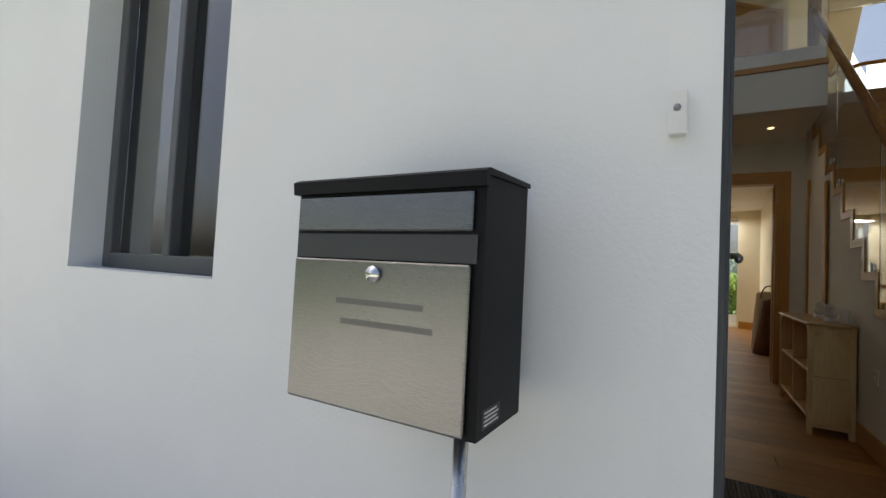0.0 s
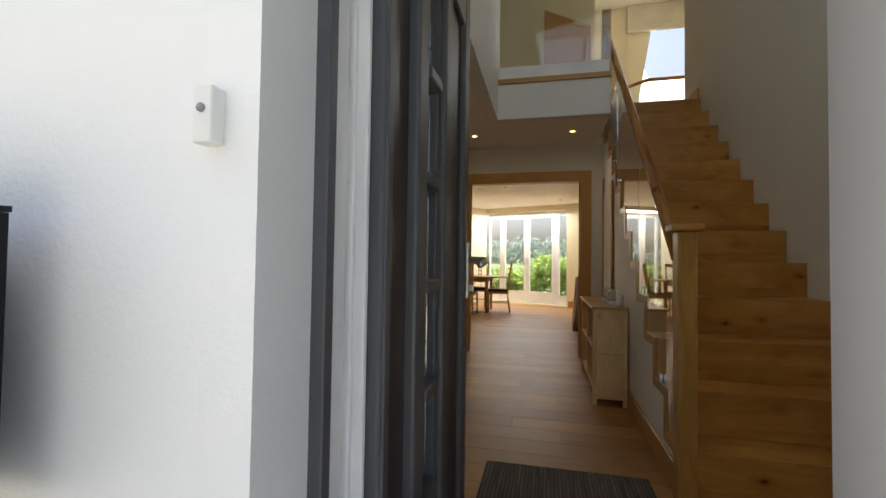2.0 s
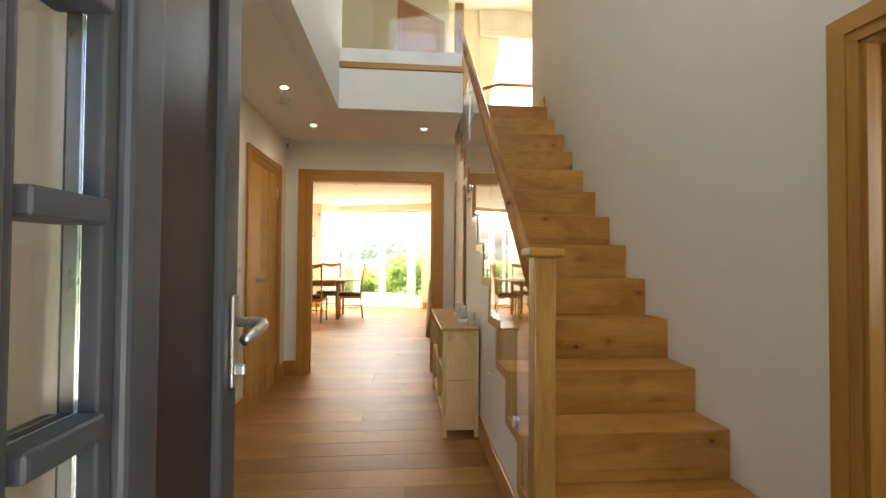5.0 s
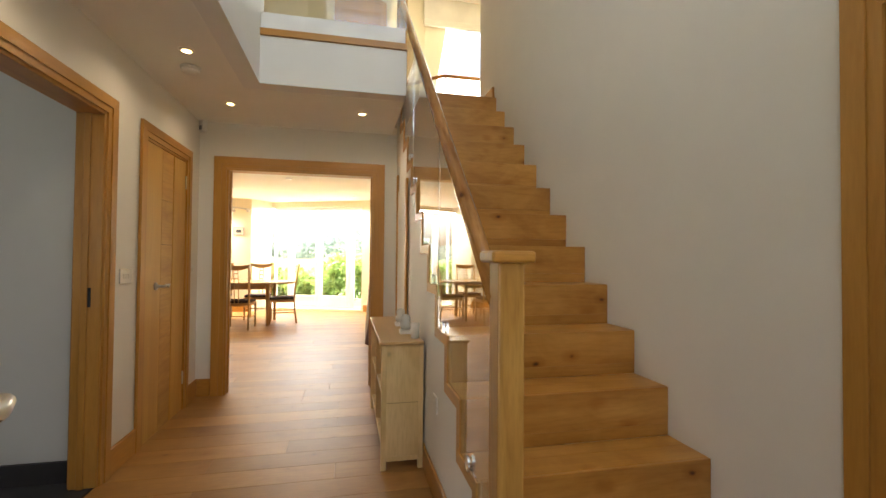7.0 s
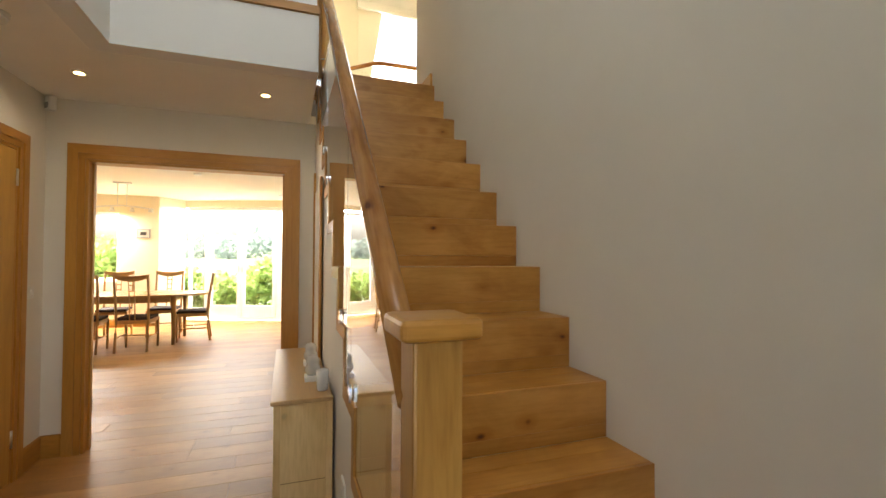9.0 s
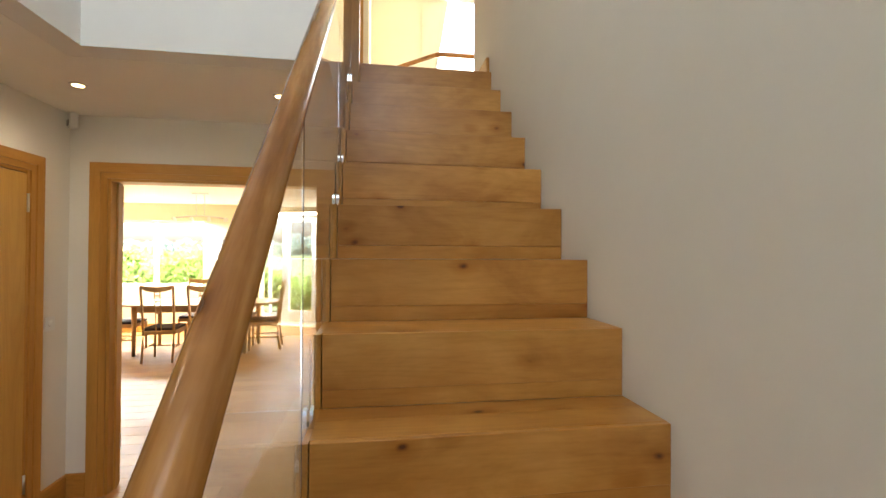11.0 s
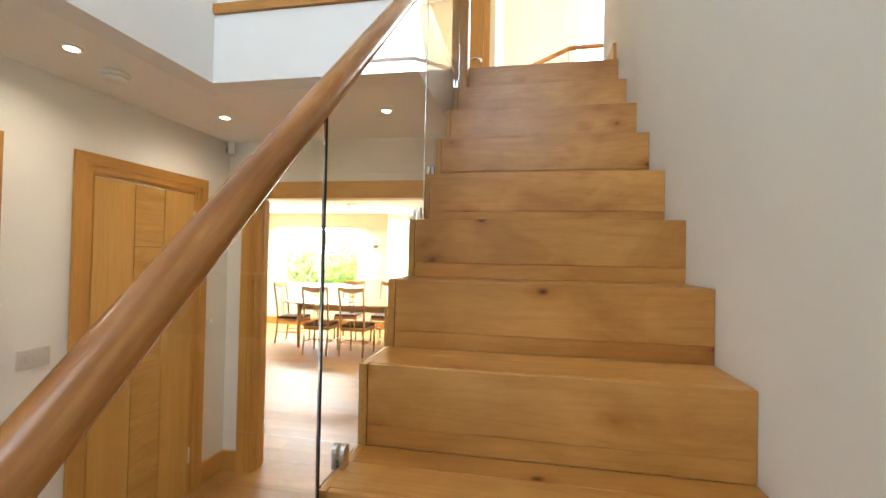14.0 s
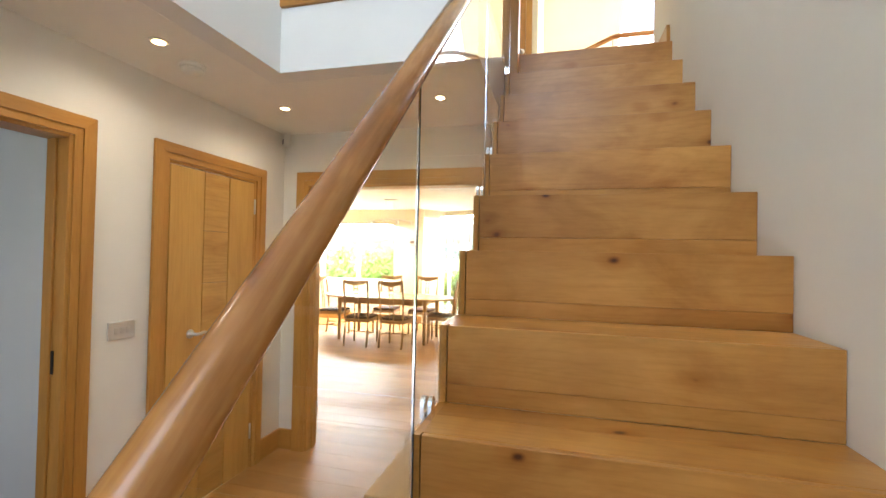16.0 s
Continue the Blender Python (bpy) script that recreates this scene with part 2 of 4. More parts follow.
paper = paint("picture_paper", (0.6, 0.55, 0.45), rough=0.6, wear=0.3)
ink = paint("dark_ink", (0.05, 0.05, 0.05), rough=0.6)
paving = plaster("paving", (0.42, 0.41, 0.38), relief=0.3, scale=30, dirt=0.25)


# ---- mesh helpers ----
def box(bm, x0, x1, y0, y1, z0, z1, bev=0.0, seg=2):
    m = Matrix.Translation(((x0 + x1) / 2, (y0 + y1) / 2, (z0 + z1) / 2)) @ Matrix.Diagonal((x1 - x0, y1 - y0, z1 - z0, 1))
    vs = bmesh.ops.create_cube(bm, size=1.0, matrix=m)["verts"]
    if bev:
        es = list({e for v in vs for e in v.link_edges})
        bmesh.ops.bevel(bm, geom=es, offset=bev, segments=seg, profile=0.6, affect='EDGES', clamp_overlap=True)
    return bm


def boxed(*a, **k):
    return box(bmesh.new(), *a, **k)


def rod(bm, a, b, r0, r1=None, seg=16):
    a, b = Vector(a), Vector(b)
    q = (b - a).to_track_quat('Z', 'Y').to_matrix().to_4x4()
    bmesh.ops.create_cone(bm, cap_ends=True, segments=seg, radius1=r0, radius2=r0 if r1 is None else r1, depth=(b - a).length,
                          matrix=Matrix.Translation((a + b) / 2) @ q)
    return bm


def tube(bm, pts, r, seg=12):
    """A round bar swept along points, with closed ends."""
    pts = [Vector(p) for p in pts]
    rings = []
    up = Vector((0, 0, 1))
    for i, p in enumerate(pts):
        d = (pts[min(i + 1, len(pts) - 1)] - pts[max(i - 1, 0)]).normalized()
        s = d.cross(up)
        s = s.normalized() if s.length > 1e-4 else Vector((1, 0, 0))
        u = s.cross(d)
        rings.append([bm.verts.new(p + r * (math.cos(k * 2 * math.pi / seg) * s + math.sin(k * 2 * math.pi / seg) * u)) for k in range(seg)])
    for A, B in zip(rings, rings[1:]):
        for k in range(seg):
            bm.faces.new((A[k], A[(k + 1) % seg], B[(k + 1) % seg], B[k]))
    bm.faces.new(rings[0][::-1])
    bm.faces.new(rings[-1])
    bmesh.ops.recalc_face_normals(bm, faces=bm.faces)
    return bm


def prism(bm, outline, axis, a, b):
    """An outline of (u, v) pairs pushed from a to b along an axis: x uses (y, z), y uses (x, z), z uses (x, y)."""
    put = {"x": lambda u, v, w: (w, u, v), "y": lambda u, v, w: (u, w, v), "z": lambda u, v, w: (u, v, w)}[axis]
    A = [bm.verts.new(put(u, v, a)) for u, v in outline]
    B = [bm.verts.new(put(u, v, b)) for u, v in outline]
    n = len(outline)
    bm.faces.new(A)
    bm.faces.new(B[::-1])
    for i in range(n):
        bm.faces.new((A[i], B[i], B[(i + 1) % n], A[(i + 1) % n]))
    bmesh.ops.recalc_face_normals(bm, faces=bm.faces)
    return bm


def lathe(bm, prof, cx, cy, seg=24):
    """Turned shape from (radius, z) pairs round an upright axis."""
    rings = [[bm.verts.new((cx + r * math.cos(2 * math.pi * k / seg), cy + r * math.sin(2 * math.pi * k / seg), z)) for k in range(seg)] for r, z in prof]
    for A, B in zip(rings, rings[1:]):
        for k in range(seg):
            bm.faces.new((A[k], A[(k + 1) % seg], B[(k + 1) % seg], B[k]))
    bm.faces.new(rings[0][::-1])
    bm.faces.new(rings[-1])
    bmesh.ops.recalc_face_normals(bm, faces=bm.faces)
    return bm


def part(name, bm, mat, parent=None, label="", smooth=False):
    me = bpy.data.meshes.new(name)
    bm.to_mesh(me)
    bm.free()
    me.materials.append(mat)
    if smooth:
        for p in me.polygons:
            p.use_smooth = True
    ob = new(name, me)
    if parent is not None:
        ob.parent = parent
    if label:
        ob["label"] = label
    return ob


def thing(name, m=None, label="", category="", group="", kind=""):
    ob = new(name)
    ob.empty_display_size = 0.1
    if m is not None:
        ob.matrix_world = m
    return tagged(ob, label, category, group, kind)


def wall_pieces(bm, length, thick, z0, z1, holes=()):
    """An upright slab along local x, y from 0 to thick, with rectangular openings (s0, s1, z0, z1)."""
    cuts = sorted({0.0, length, *[h[0] for h in holes], *[h[1] for h in holes]})
    for a, b in zip(cuts, cuts[1:]):
        mid = (a + b) / 2
        spans = [(z0, z1)]
        for s0, s1, h0, h1 in holes:
            if s0 < mid < s1:
                spans = [p for lo, hi in spans for p in ((lo, min(hi, h0)), (max(lo, h1), hi)) if p[1] - p[0] > 1e-4]
        for lo, hi in spans:
            box(bm, a, b, 0, thick, lo, hi)
    bmesh.ops.remove_doubles(bm, verts=bm.verts, dist=1e-5)
    return bm


def wall(name, p0, p1, thick, z0, z1, mat, holes=(), label="", category="wall"):
    """A wall from p0 to p1 in plan; its thickness lies to the left of that way."""
    d = Vector((p1[0] - p0[0], p1[1] - p0[1]))
    ob = part(name, wall_pieces(bmesh.new(), d.length, thick, z0, z1, holes), mat)
    ob.matrix_world = pose(p0[0], p0[1], 0, 0, 0, math.degrees(math.atan2(d.y, d.x)))
    return tagged(ob, label, category, "", "structure")


def slab(name, x0, x1, y0, y1, z0, z1, mat, label, category):
    return tagged(part(name, boxed(x0, x1, y0, y1, z0, z1), mat), label, category, "", "structure")

# ---- plan ----
XL, XR = -0.853, 1.80            # hall side walls
YF0, YF1 = 0.56, 0.959          # front wall, outside and inside
YB0, YB1 = 5.236, 5.36           # wall to the dining room
CEIL, R, GO = 2.36, 0.2125, 0.2338
LAND, TOP = 13 * R, 5.6
XV, YV = -0.188, 4.213           # edges of the double-height well
XS = 0.842                       # open side of the stair


def yn(n):
    return 3.5 + (n - 6) * GO


# ---- structure ----
front = wall("wall_front", (-4.3, YF0), (4.2, YF0), 0.672 - YF0, -0.3, TOP + 0.2, render_coat,
             [(4.2, 4.914, 0.0, 2.09), (2.35, 3.175, 0.9, 2.02), (4.4, 5.9, 2.95, 4.9), (6.6, 7.8, 0.9, 2.0)],
             "white rendered thick front wall of the house", "wall")
tagged(part("wall_front_jamb", prism(bmesh.new(), [(-0.1, YF0), (-0.034, YF0), (-0.055, 0.71), (-0.1, 0.71)], "z", 0.0, 2.09), render_coat), "white rendered door jamb", "wall", "", "structure")
wall("wall_front_inner", (-4.3, 0.672), (4.2, 0.672), YF1 - 0.672, -0.3, TOP + 0.2, white_paint,
     [(4.06, 4.993, 0.0, 2.09), (2.35, 3.175, 0.9, 2.02), (4.4, 5.9, 2.95, 4.9), (6.6, 7.8, 0.9, 2.0)],
     "white plastered inner face of the front wall", "wall")
wall("wall_hall_left", (XL, YF1), (XL, YB0), 0.12, 0, CEIL, wall_paint, [(2.72 - YF1, 3.74 - YF1, 0, 1.965), (4.19 - YF1, 4.925 - YF1, 0, 1.965)],
     "cream painted hall wall with two doorways")
wall("wall_dining_door", (-4.85, YB0), (1.8, YB0), YB1 - YB0, 0, CEIL, wall_paint, [(4.85 - 0.645, 4.85 + 0.65, 0, 1.98)],
     "cream wall with a wide doorway to the dining room")
wall("wall_stair_right", (XR, 5.69), (XR, YF1), 0.12, 0, TOP, wall_paint, [(5.69 - 1.99, 5.69 - 1.1, 0, 1.902)],
     "tall plain cream wall beside the stair")
wall("wall_well_left", (XV, YF1), (XV, YV + 0.12), 0.12, CEIL + 0.001, TOP, white_paint, (), "white upper wall along the open stairwell")
wall("wall_landing_fascia", (XV, YV), (0.80, YV), 0.12, CEIL, LAND - 0.079, white_paint, (), "white fascia under the landing edge")
slab("trim_landing_edge", XV + 0.001, 0.802, YV - 0.018, YV + 0.11, LAND - 0.077, LAND - 0.033, oak_x, "oak edge trim along the landing", "trim")
slab("ceiling_hall", XL - 0.12, XV - 0.12, YF1, YB0, CEIL, 2.7, ceiling_paint, "low off-white ceiling over the hall side", "ceiling")
slab("ceiling_under_landing", XV - 0.12, 0.80, YV + 0.12, YB0, CEIL - 0.001, 2.7, ceiling_paint, "off-white ceiling below the landing", "ceiling")
slab("ceiling_upper", -2.3, 4.2, YF1, 9.0, TOP, TOP + 0.2, ceiling_paint, "cream upper ceiling", "ceiling")
slab("floor_landing", -2.2, 0.80, YV + 0.05, 8.4, 2.701, LAND, oak_floor, "oak landing floor", "floor")
slab("floor_landing_stairhead", 0.80, 4.0, yn(13) + 0.03, 8.4, 2.701, LAND - 0.001, oak_floor, "oak floor at the head of the stair", "floor")

# rooms beside the hall
wall("wall_side_room_back", (-3.6, 3.82), (XL - 0.12, 3.82), 0.12, 0, CEIL, grey_wall, (), "plain grey wall of the side room")
wall("wall_side_room_end", (-3.6, YF1), (-3.6, 3.82), 0.12, 0, CEIL, grey_wall, (), "plain grey end wall of the side room")
slab("ceiling_side_room", -3.72, XL - 0.12, YF1, 3.94, CEIL, 2.7, ceiling_paint, "white ceiling of the side room", "ceiling")
slab("floor_side_room", -3.6, XL - 0.021, YF1, 3.82, -0.1, -0.002, dark_tile, "dark tiled floor of the side room", "floor")
slab("baseboard_side_room", -3.6, XL - 0.121, 3.8, 3.819, 0, 0.11, dark_skirt, "dark skirting in the grey side room", "baseboard")
wall("wall_right_room_back", (XR + 0.12, 4.4), (4.2, 4.4), 0.12, 0, CEIL, wall_paint, (), "plain cream wall of the room opposite")
wall("wall_right_room_end", (4.2, 4.52), (4.2, YF1), 0.12, 0, CEIL, wall_paint, (), "plain cream end wall of the room opposite")
slab("ceiling_right_room", XR + 0.12, 4.32, YF1, 4.52, CEIL, 2.7, ceiling_paint, "white ceiling of the room opposite", "ceiling")
slab("floor_right_room", XR + 0.001, 4.2, YF1, 4.4, -0.1, -0.002, oak_floor, "oak floor of the room opposite", "floor")

# upper floor
UW = 6.9
wall("wall_landing_back", (-2.2, UW), (0.93, UW), 0.12, LAND, TOP, dining_paint, (), "cream wall at the back of the landing")
wall("wall_landing_return", (0.93, UW + 0.12), (0.93, 8.4), 0.12, LAND, TOP, dining_paint, (), "cream return wall towards the upper window")
wall("wall_landing_end", (-2.2, YV), (-2.2, UW), 0.12, LAND, TOP, dining_paint, (), "cream end wall of the landing")
wall("wall_landing_front", (-2.2, YV), (XV - 0.12, YV), 0.12, 2.7, TOP, dining_paint, (), "cream wall beside the landing")
wall("wall_upper_end", (4.0, 8.52), (4.0, 5.57), 0.12, 2.7, TOP, dining_paint, (), "cream upper end wall")
wall("wall_upper_right_front", (XR + 0.12, 5.57), (4.0, 5.57), 0.12, 2.7, TOP, dining_paint, (), "cream upper wall by the stairhead")
upper_win = wall("wall_upper_window", (0.93, 8.4), (4.0, 8.4), 0.2, 2.4, TOP, dining_paint, [(0.72, 2.75, 3.0, 5.3)], "cream gable wall with the bright upper window")

# dining room
BAY0, BAY1 = Vector((-1.3, 11.892)), Vector((0.78, 11.018))
bay_len = (BAY1 - BAY0).length
bay_yaw = math.degrees(math.atan2(BAY1.y - BAY0.y, BAY1.x - BAY0.x))
DC = 2.46
wall("wall_dining_window", (-4.85, 11.4), (-1.65, 11.4), 0.3, -0.2, DC, dining_paint, [(0.7, 2.55, 0.85, 2.13)], "cream dining room wall with a wide window")
wall("wall_dining_bay_side", (-1.65, 11.4), (BAY0.x, BAY0.y), 0.3, -0.2, DC, dining_paint, (), "narrow cream wall beside the glazed doors")
wall("wall_dining_doors", BAY0, BAY1, 0.3, -0.2, DC, dining_paint, [(0.0, 2.2, 0.03, 2.33)], "cream wall round the white glazed garden doors")
wall("wall_dining_right", (1.1, 10.88), (1.1, YB1), 0.3, -0.2, DC, dining_paint, (), "plain cream side wall of the dining room")
wall("wall_dining_bay_right", BAY1, (1.1, 10.88), 0.3, -0.2, DC, dining_paint, (), "short cream wall beside the garden doors")
wall("wall_dining_left", (-4.85, YB1), (-4.85, 11.4), 0.3, -0.2, DC, dining_paint, (), "plain cream far side wall of the dining room")
ROOM = [(-4.85, YB1), (1.1, YB1), (1.1, 10.88), (BAY1.x, BAY1.y), (BAY0.x, BAY0.y), (-1.65, 11.4), (-4.85, 11.4)]
WIDE = [(-5.1, YB1), (1.35, YB1), (1.35, 11.1), (0.95, 11.25), (-1.4, 12.2), (-1.95, 11.69), (-5.1, 11.69)]
tagged(part("ceiling_dining", prism(bmesh.new(), WIDE, "z", DC, 2.7), plaster("dining_ceiling", (0.84, 0.8, 0.7), relief=0.03)), "pale cream dining room ceiling", "ceiling", "", "structure")
floor = tagged(part("floor", prism(bmesh.new(), [(XL - 0.02, YF1 - 0.3), (XR, YF1 - 0.3), (XR, YB1)] + ROOM[1:] + [(-4.85, YB1), (XL - 0.02, YB1)], "z", -0.12, -0.013), oak_floor),
               "oak plank floor with a satin sheen", "floor", "", "structure")


def skirting(x0, x1, y0, y1, h, mat, name="baseboard"):
    bm = boxed(x0, x1, y0, y1, 0.0, h, bev=0.006, seg=1)
    return tagged(part(name, bm, mat), "oak skirting board", "baseboard", "", "structure")


SK = 0.15
skirting(XL, XL + 0.018, 3.815, 4.117, SK, oak_y)
skirting(XL, XL + 0.018, 5.0, YB0 - 0.019, SK, oak_y)
skirting(XL, -0.735, YB0 - 0.018, YB0, SK, oak_x)
skirting(0.738, XS - 0.002, YB0 - 0.018, YB0, SK, oak_x)
skirting(XS - 0.006, XS + 0.01, 2.40, YB0 - 0.02, 0.13, oak_y)
skirting(XL, XL + 0.018, YF1, 2.63, SK, oak_y)
skirting(-4.85, -1.66, 11.382, 11.4, SK, oak_x)
skirting(1.082, 1.1, YB1, 10.87, SK, oak_y)
sk = skirting(0, 0.36, -0.02, -0.002, SK, oak_x)
sk.matrix_world = pose(BAY1.x - 0.01, BAY1.y + 0.004, 0, 0, 0, math.degrees(math.atan2(10.88 - BAY1.y, 1.1 - BAY1.x)))
sk = part("baseboard", prism(bmesh.new(), [(5.19, LAND), (5.68, LAND), (5.68, LAND + 0.13), (5.205, LAND + 0.13)], "x", XR - 0.02, XR), oak_y)
tagged(sk, "oak skirting at the stairhead", "baseboard", "", "structure")


# ---- doorways and doors ----
def door_case(name, m, w, h, depth, arch, label):
    """Lining and architraves of an opening w wide and h high in local x and z; the wall fills y from 0 to depth."""
    t = thing(name, m, label, "door frame", "", "structure")
    ln = 0.028
    part("lining", boxed(0, ln, -0.004, depth + 0.004, 0, h, 0.002, 1), frame_z, t)
    part("lining", boxed(w - ln, w, -0.004, depth + 0.004, 0, h, 0.002, 1), frame_z, t)
    part("head_lining", boxed(ln, w - ln, -0.004, depth + 0.004, h - ln, h, 0.002, 1), frame_x, t)
    for y0, y1 in ((-0.022, -0.0045), (depth + 0.0045, depth + 0.022)):
        for k, (p, q) in enumerate(((-0.012, arch - 0.012), (0.38 * arch - 0.012, arch - 0.012))):
            # a thin full-width board, then a thicker outer band over it
            ya, yb = ((y0 + 0.007, y1) if y0 < 0 else (y0, y1 - 0.007)) if k == 0 else ((y0, y0 + 0.0068) if y0 < 0 else (y1 - 0.0068, y1))
            nm = "architrave" if k == 0 else "architrave_band"
            part(nm, prism(bmesh.new(), [(-q, 0), (-p, 0), (-p, h + p), (-q, h + q)], "y", ya, yb), frame_z, t)
            part(nm, prism(bmesh.new(), [(w + p, 0), (w + q, 0), (w + q, h + q), (w + p, h + p)], "y", ya, yb), frame_z, t)
            part("head_" + nm, prism(bmesh.new(), [(-p + 0.0004, h + p), (w + p - 0.0004, h + p), (w + q - 0.0004, h + q), (-q + 0.0004, h + q)], "y", ya, yb), frame_x, t)
    part("door_stop", boxed(ln, ln + 0.012, depth * 0.45, depth * 0.45 + 0.03, 0, h - ln, 0.002, 1), frame_z, t)
    part("door_stop", boxed(w - ln - 0.012, w - ln, depth * 0.45, depth * 0.45 + 0.03, 0, h - ln, 0.002, 1), frame_z, t)
    return t


def lever(parent, x, y, z, d, reach=0.115, mat=satin, side=-1):
    """A lever handle with a round rose on the face at y; d is the way along x that the lever points, side the way out of the face."""
    h = part("handle", lathe(bmesh.new(), [(0.0255, 0), (0.0255, 0.006), (0.022, 0.009), (0.011, 0.01), (0.0095, 0.05), (0.004, 0.053)], 0, 0), mat, parent, "satin metal lever handle", True)
    h.matrix_local = pose(x, y, z, 90 if side < 0 else -90)
    lv = tube(bmesh.new(), [(x, y + side * 0.047, z), (x + d * 0.02, y + side * 0.05, z), (x + d * 0.05, y + side * 0.05, z + 0.006), (x + d * 0.085, y + side * 0.048, z - 0.003), (x + d * reach, y + side * 0.042, z + 0.004)], 0.0085)
    part("lever", lv, mat, parent, smooth=True)


def oak_door(name, m, w, h, label, handle_x, d, hinge_x=None, both=False):
    """A flush oak door: outer planks, and a centre strip of four cross-grained panels between grooves."""
    t = thing(name, m, label, "door", "", "structure")
    a, b = w * 0.355, w * 0.655
    gap = 0.0032
    part("stile", boxed(0, a - gap, 0.0, 0.04, 0, h, 0.0025, 1), door_z, t)
    part("stile", boxed(b + gap, w, 0.0, 0.04, 0, h, 0.0025, 1), door_z, t)
    edges = [0, h * 0.16, h * 0.33, h * 0.5, h * 0.66, h * 0.82, h]
    for lo, hi in zip(edges, edges[1:]):
        part("panel", boxed(a + gap, b - gap, 0.002, 0.037, lo + 0.0012, hi - 0.0012, 0.001, 1), door_x, t)
    part("core", boxed(0.01, w - 0.01, 0.012, 0.028, 0.01, h - 0.01), black_seal, t)
    lever(t, handle_x, 0.0, 0.99, d)
    if both:
        lever(t, handle_x, 0.04, 0.99, d, side=1)
    if hinge_x is not None:
        for z in (0.2, 1.72):
            part("hinge", rod(bmesh.new(), (hinge_x, -0.006, z), (hinge_x, -0.006, z + 0.1), 0.006), satin, t, "steel butt hinge", True)
    return t


# local x runs along +y on the left wall, local y into the wall
LEFT_IN = pose(XL, 0, 0, 0, 0, 90)
case_left = door_case("door_frame_1", LEFT_IN @ pose(2.72, 0, 0), 1.02, 1.965, 0.12, 0.088, "oak door frame of the open side room")
part("strike_plate", boxed(0.987, 0.9915, 0.04, 0.062, 0.93, 1.03, 0.001, 1), black_seal, case_left, "dark strike plate")
door_case("door_frame_2", LEFT_IN @ pose(4.19, 0, 0), 0.735, 1.965, 0.12, 0.088, "oak frame of the closed cupboard door")
oak_door("door_1", LEFT_IN @ pose(4.222, -0.006, 0.004), 0.671, 1.928, "closed oak door with a grooved centre strip", 0.165 - 0.01, 1, 0.672)
door_case("door_frame_3", pose(-0.645, YB0, 0), 1.295, 1.98, 0.124, 0.098, "wide oak frame of the dining room doorway")
RIGHT_IN = pose(XR, 0, 0, 0, 0, -90)
door_case("door_frame_4", RIGHT_IN @ pose(-1.99, 0, 0), 0.89, 1.902, 0.12, 0.1, "oak door frame beside the stair foot")
leaf = oak_door("door_2", pose(-0.625, YB1 + 0.03, 0.004, 0, 0, 157), 0.6, 1.94, "oak dining room door folded open", 0.53, -1, None, True)
for z in (0.22, 1.7):
    part("hinge", boxed(-0.005, 0.012, 0.0, 0.05, z, z + 0.1, 0.002, 1), satin, leaf, "steel butt hinge")
leaf = oak_door("door_3", pose(0.65, YB1 + 0.03, 0.004, 0, 0, 62), 0.6, 1.94, "oak dining room door standing open", 0.53, -1, None, True)
UPTOP = lambda x: LAND + 2.1 - 0.47 * (x - 0.2)      # the head of this door follows the roof slope
up = thing("door_frame_5", None, "oak upstairs door frame with a sloping head", "door frame", "", "structure")
for x0, x1 in ((0.205, 0.262), (0.81, 0.872)):
    part("architrave", prism(bmesh.new(), [(x0, LAND), (x1, LAND), (x1, UPTOP(x1) + 0.001), (x0, UPTOP(x0) + 0.001)], "y", UW - 0.022, UW - 0.001), oak_z, up)
part("head_architrave", prism(bmesh.new(), [(0.2622, UPTOP(0.262) - 0.055), (0.8098, UPTOP(0.81) - 0.055), (0.8098, UPTOP(0.81)), (0.2622, UPTOP(0.262))], "y", UW - 0.021, UW - 0.001), oak_x, up)
updoor = thing("door_4", None, "closed oak upstairs door under the roof slope", "door", "", "structure")
part("leaf", prism(bmesh.new(), [(0.265, LAND + 0.004), (0.807, LAND + 0.004), (0.807, UPTOP(0.807) - 0.058), (0.265, UPTOP(0.265) - 0.058)], "y", UW - 0.015, UW - 0.003), oak_z, updoor)
lever(updoor, 0.775, UW - 0.015, LAND + 0.83, -1)
# cupboard under the stair
cup = thing("door_5", pose(XS, 4.36, 0, 0, 0, 90), "oak cupboard door set into the wall under the stair", "door", "", "structure")
part("architrave", boxed(0, 0.055, 0.0, 0.016, 0, 1.8, 0.004), oak_z, cup)
part("architrave", boxed(0.62, 0.675, 0.0, 0.016, 0, 1.93, 0.004), oak_z, cup)
part("panel", boxed(0.058, 0.617, 0.0, 0.006, 0.0, 1.78), white_paint, cup, "white painted panel")

# ---- front door ----
fd = thing("door_front_frame", None, "grey front door frame with white rebate and black seals", "door frame", "", "structure")
part("outer_frame", boxed(-0.0995, -0.034, 0.7105, 0.735, -0.02, 2.088, 0.003), grey_pvc, fd, "dark grey outer frame")
part("seal", boxed(-0.0995, -0.055, 0.7355, 0.7585, 0, 2.05), black_seal, fd)
part("rebate", boxed(-0.0995, -0.049, 0.759, 0.784, -0.02, 2.088, 0.003), white_pvc, fd, "white inner rebate")
part("rebate", boxed(-0.0995, -0.053, 0.7845, 0.81, -0.02, 2.088, 0.003), white_pvc, fd)
part("seal", boxed(-0.0995, -0.074, 0.8105, 0.8225, 0, 2.05), black_seal, fd)
part("rebate", boxed(-0.0995, -0.049, 0.823, 0.836, -0.02, 2.088, 0.004), white_pvc, fd)
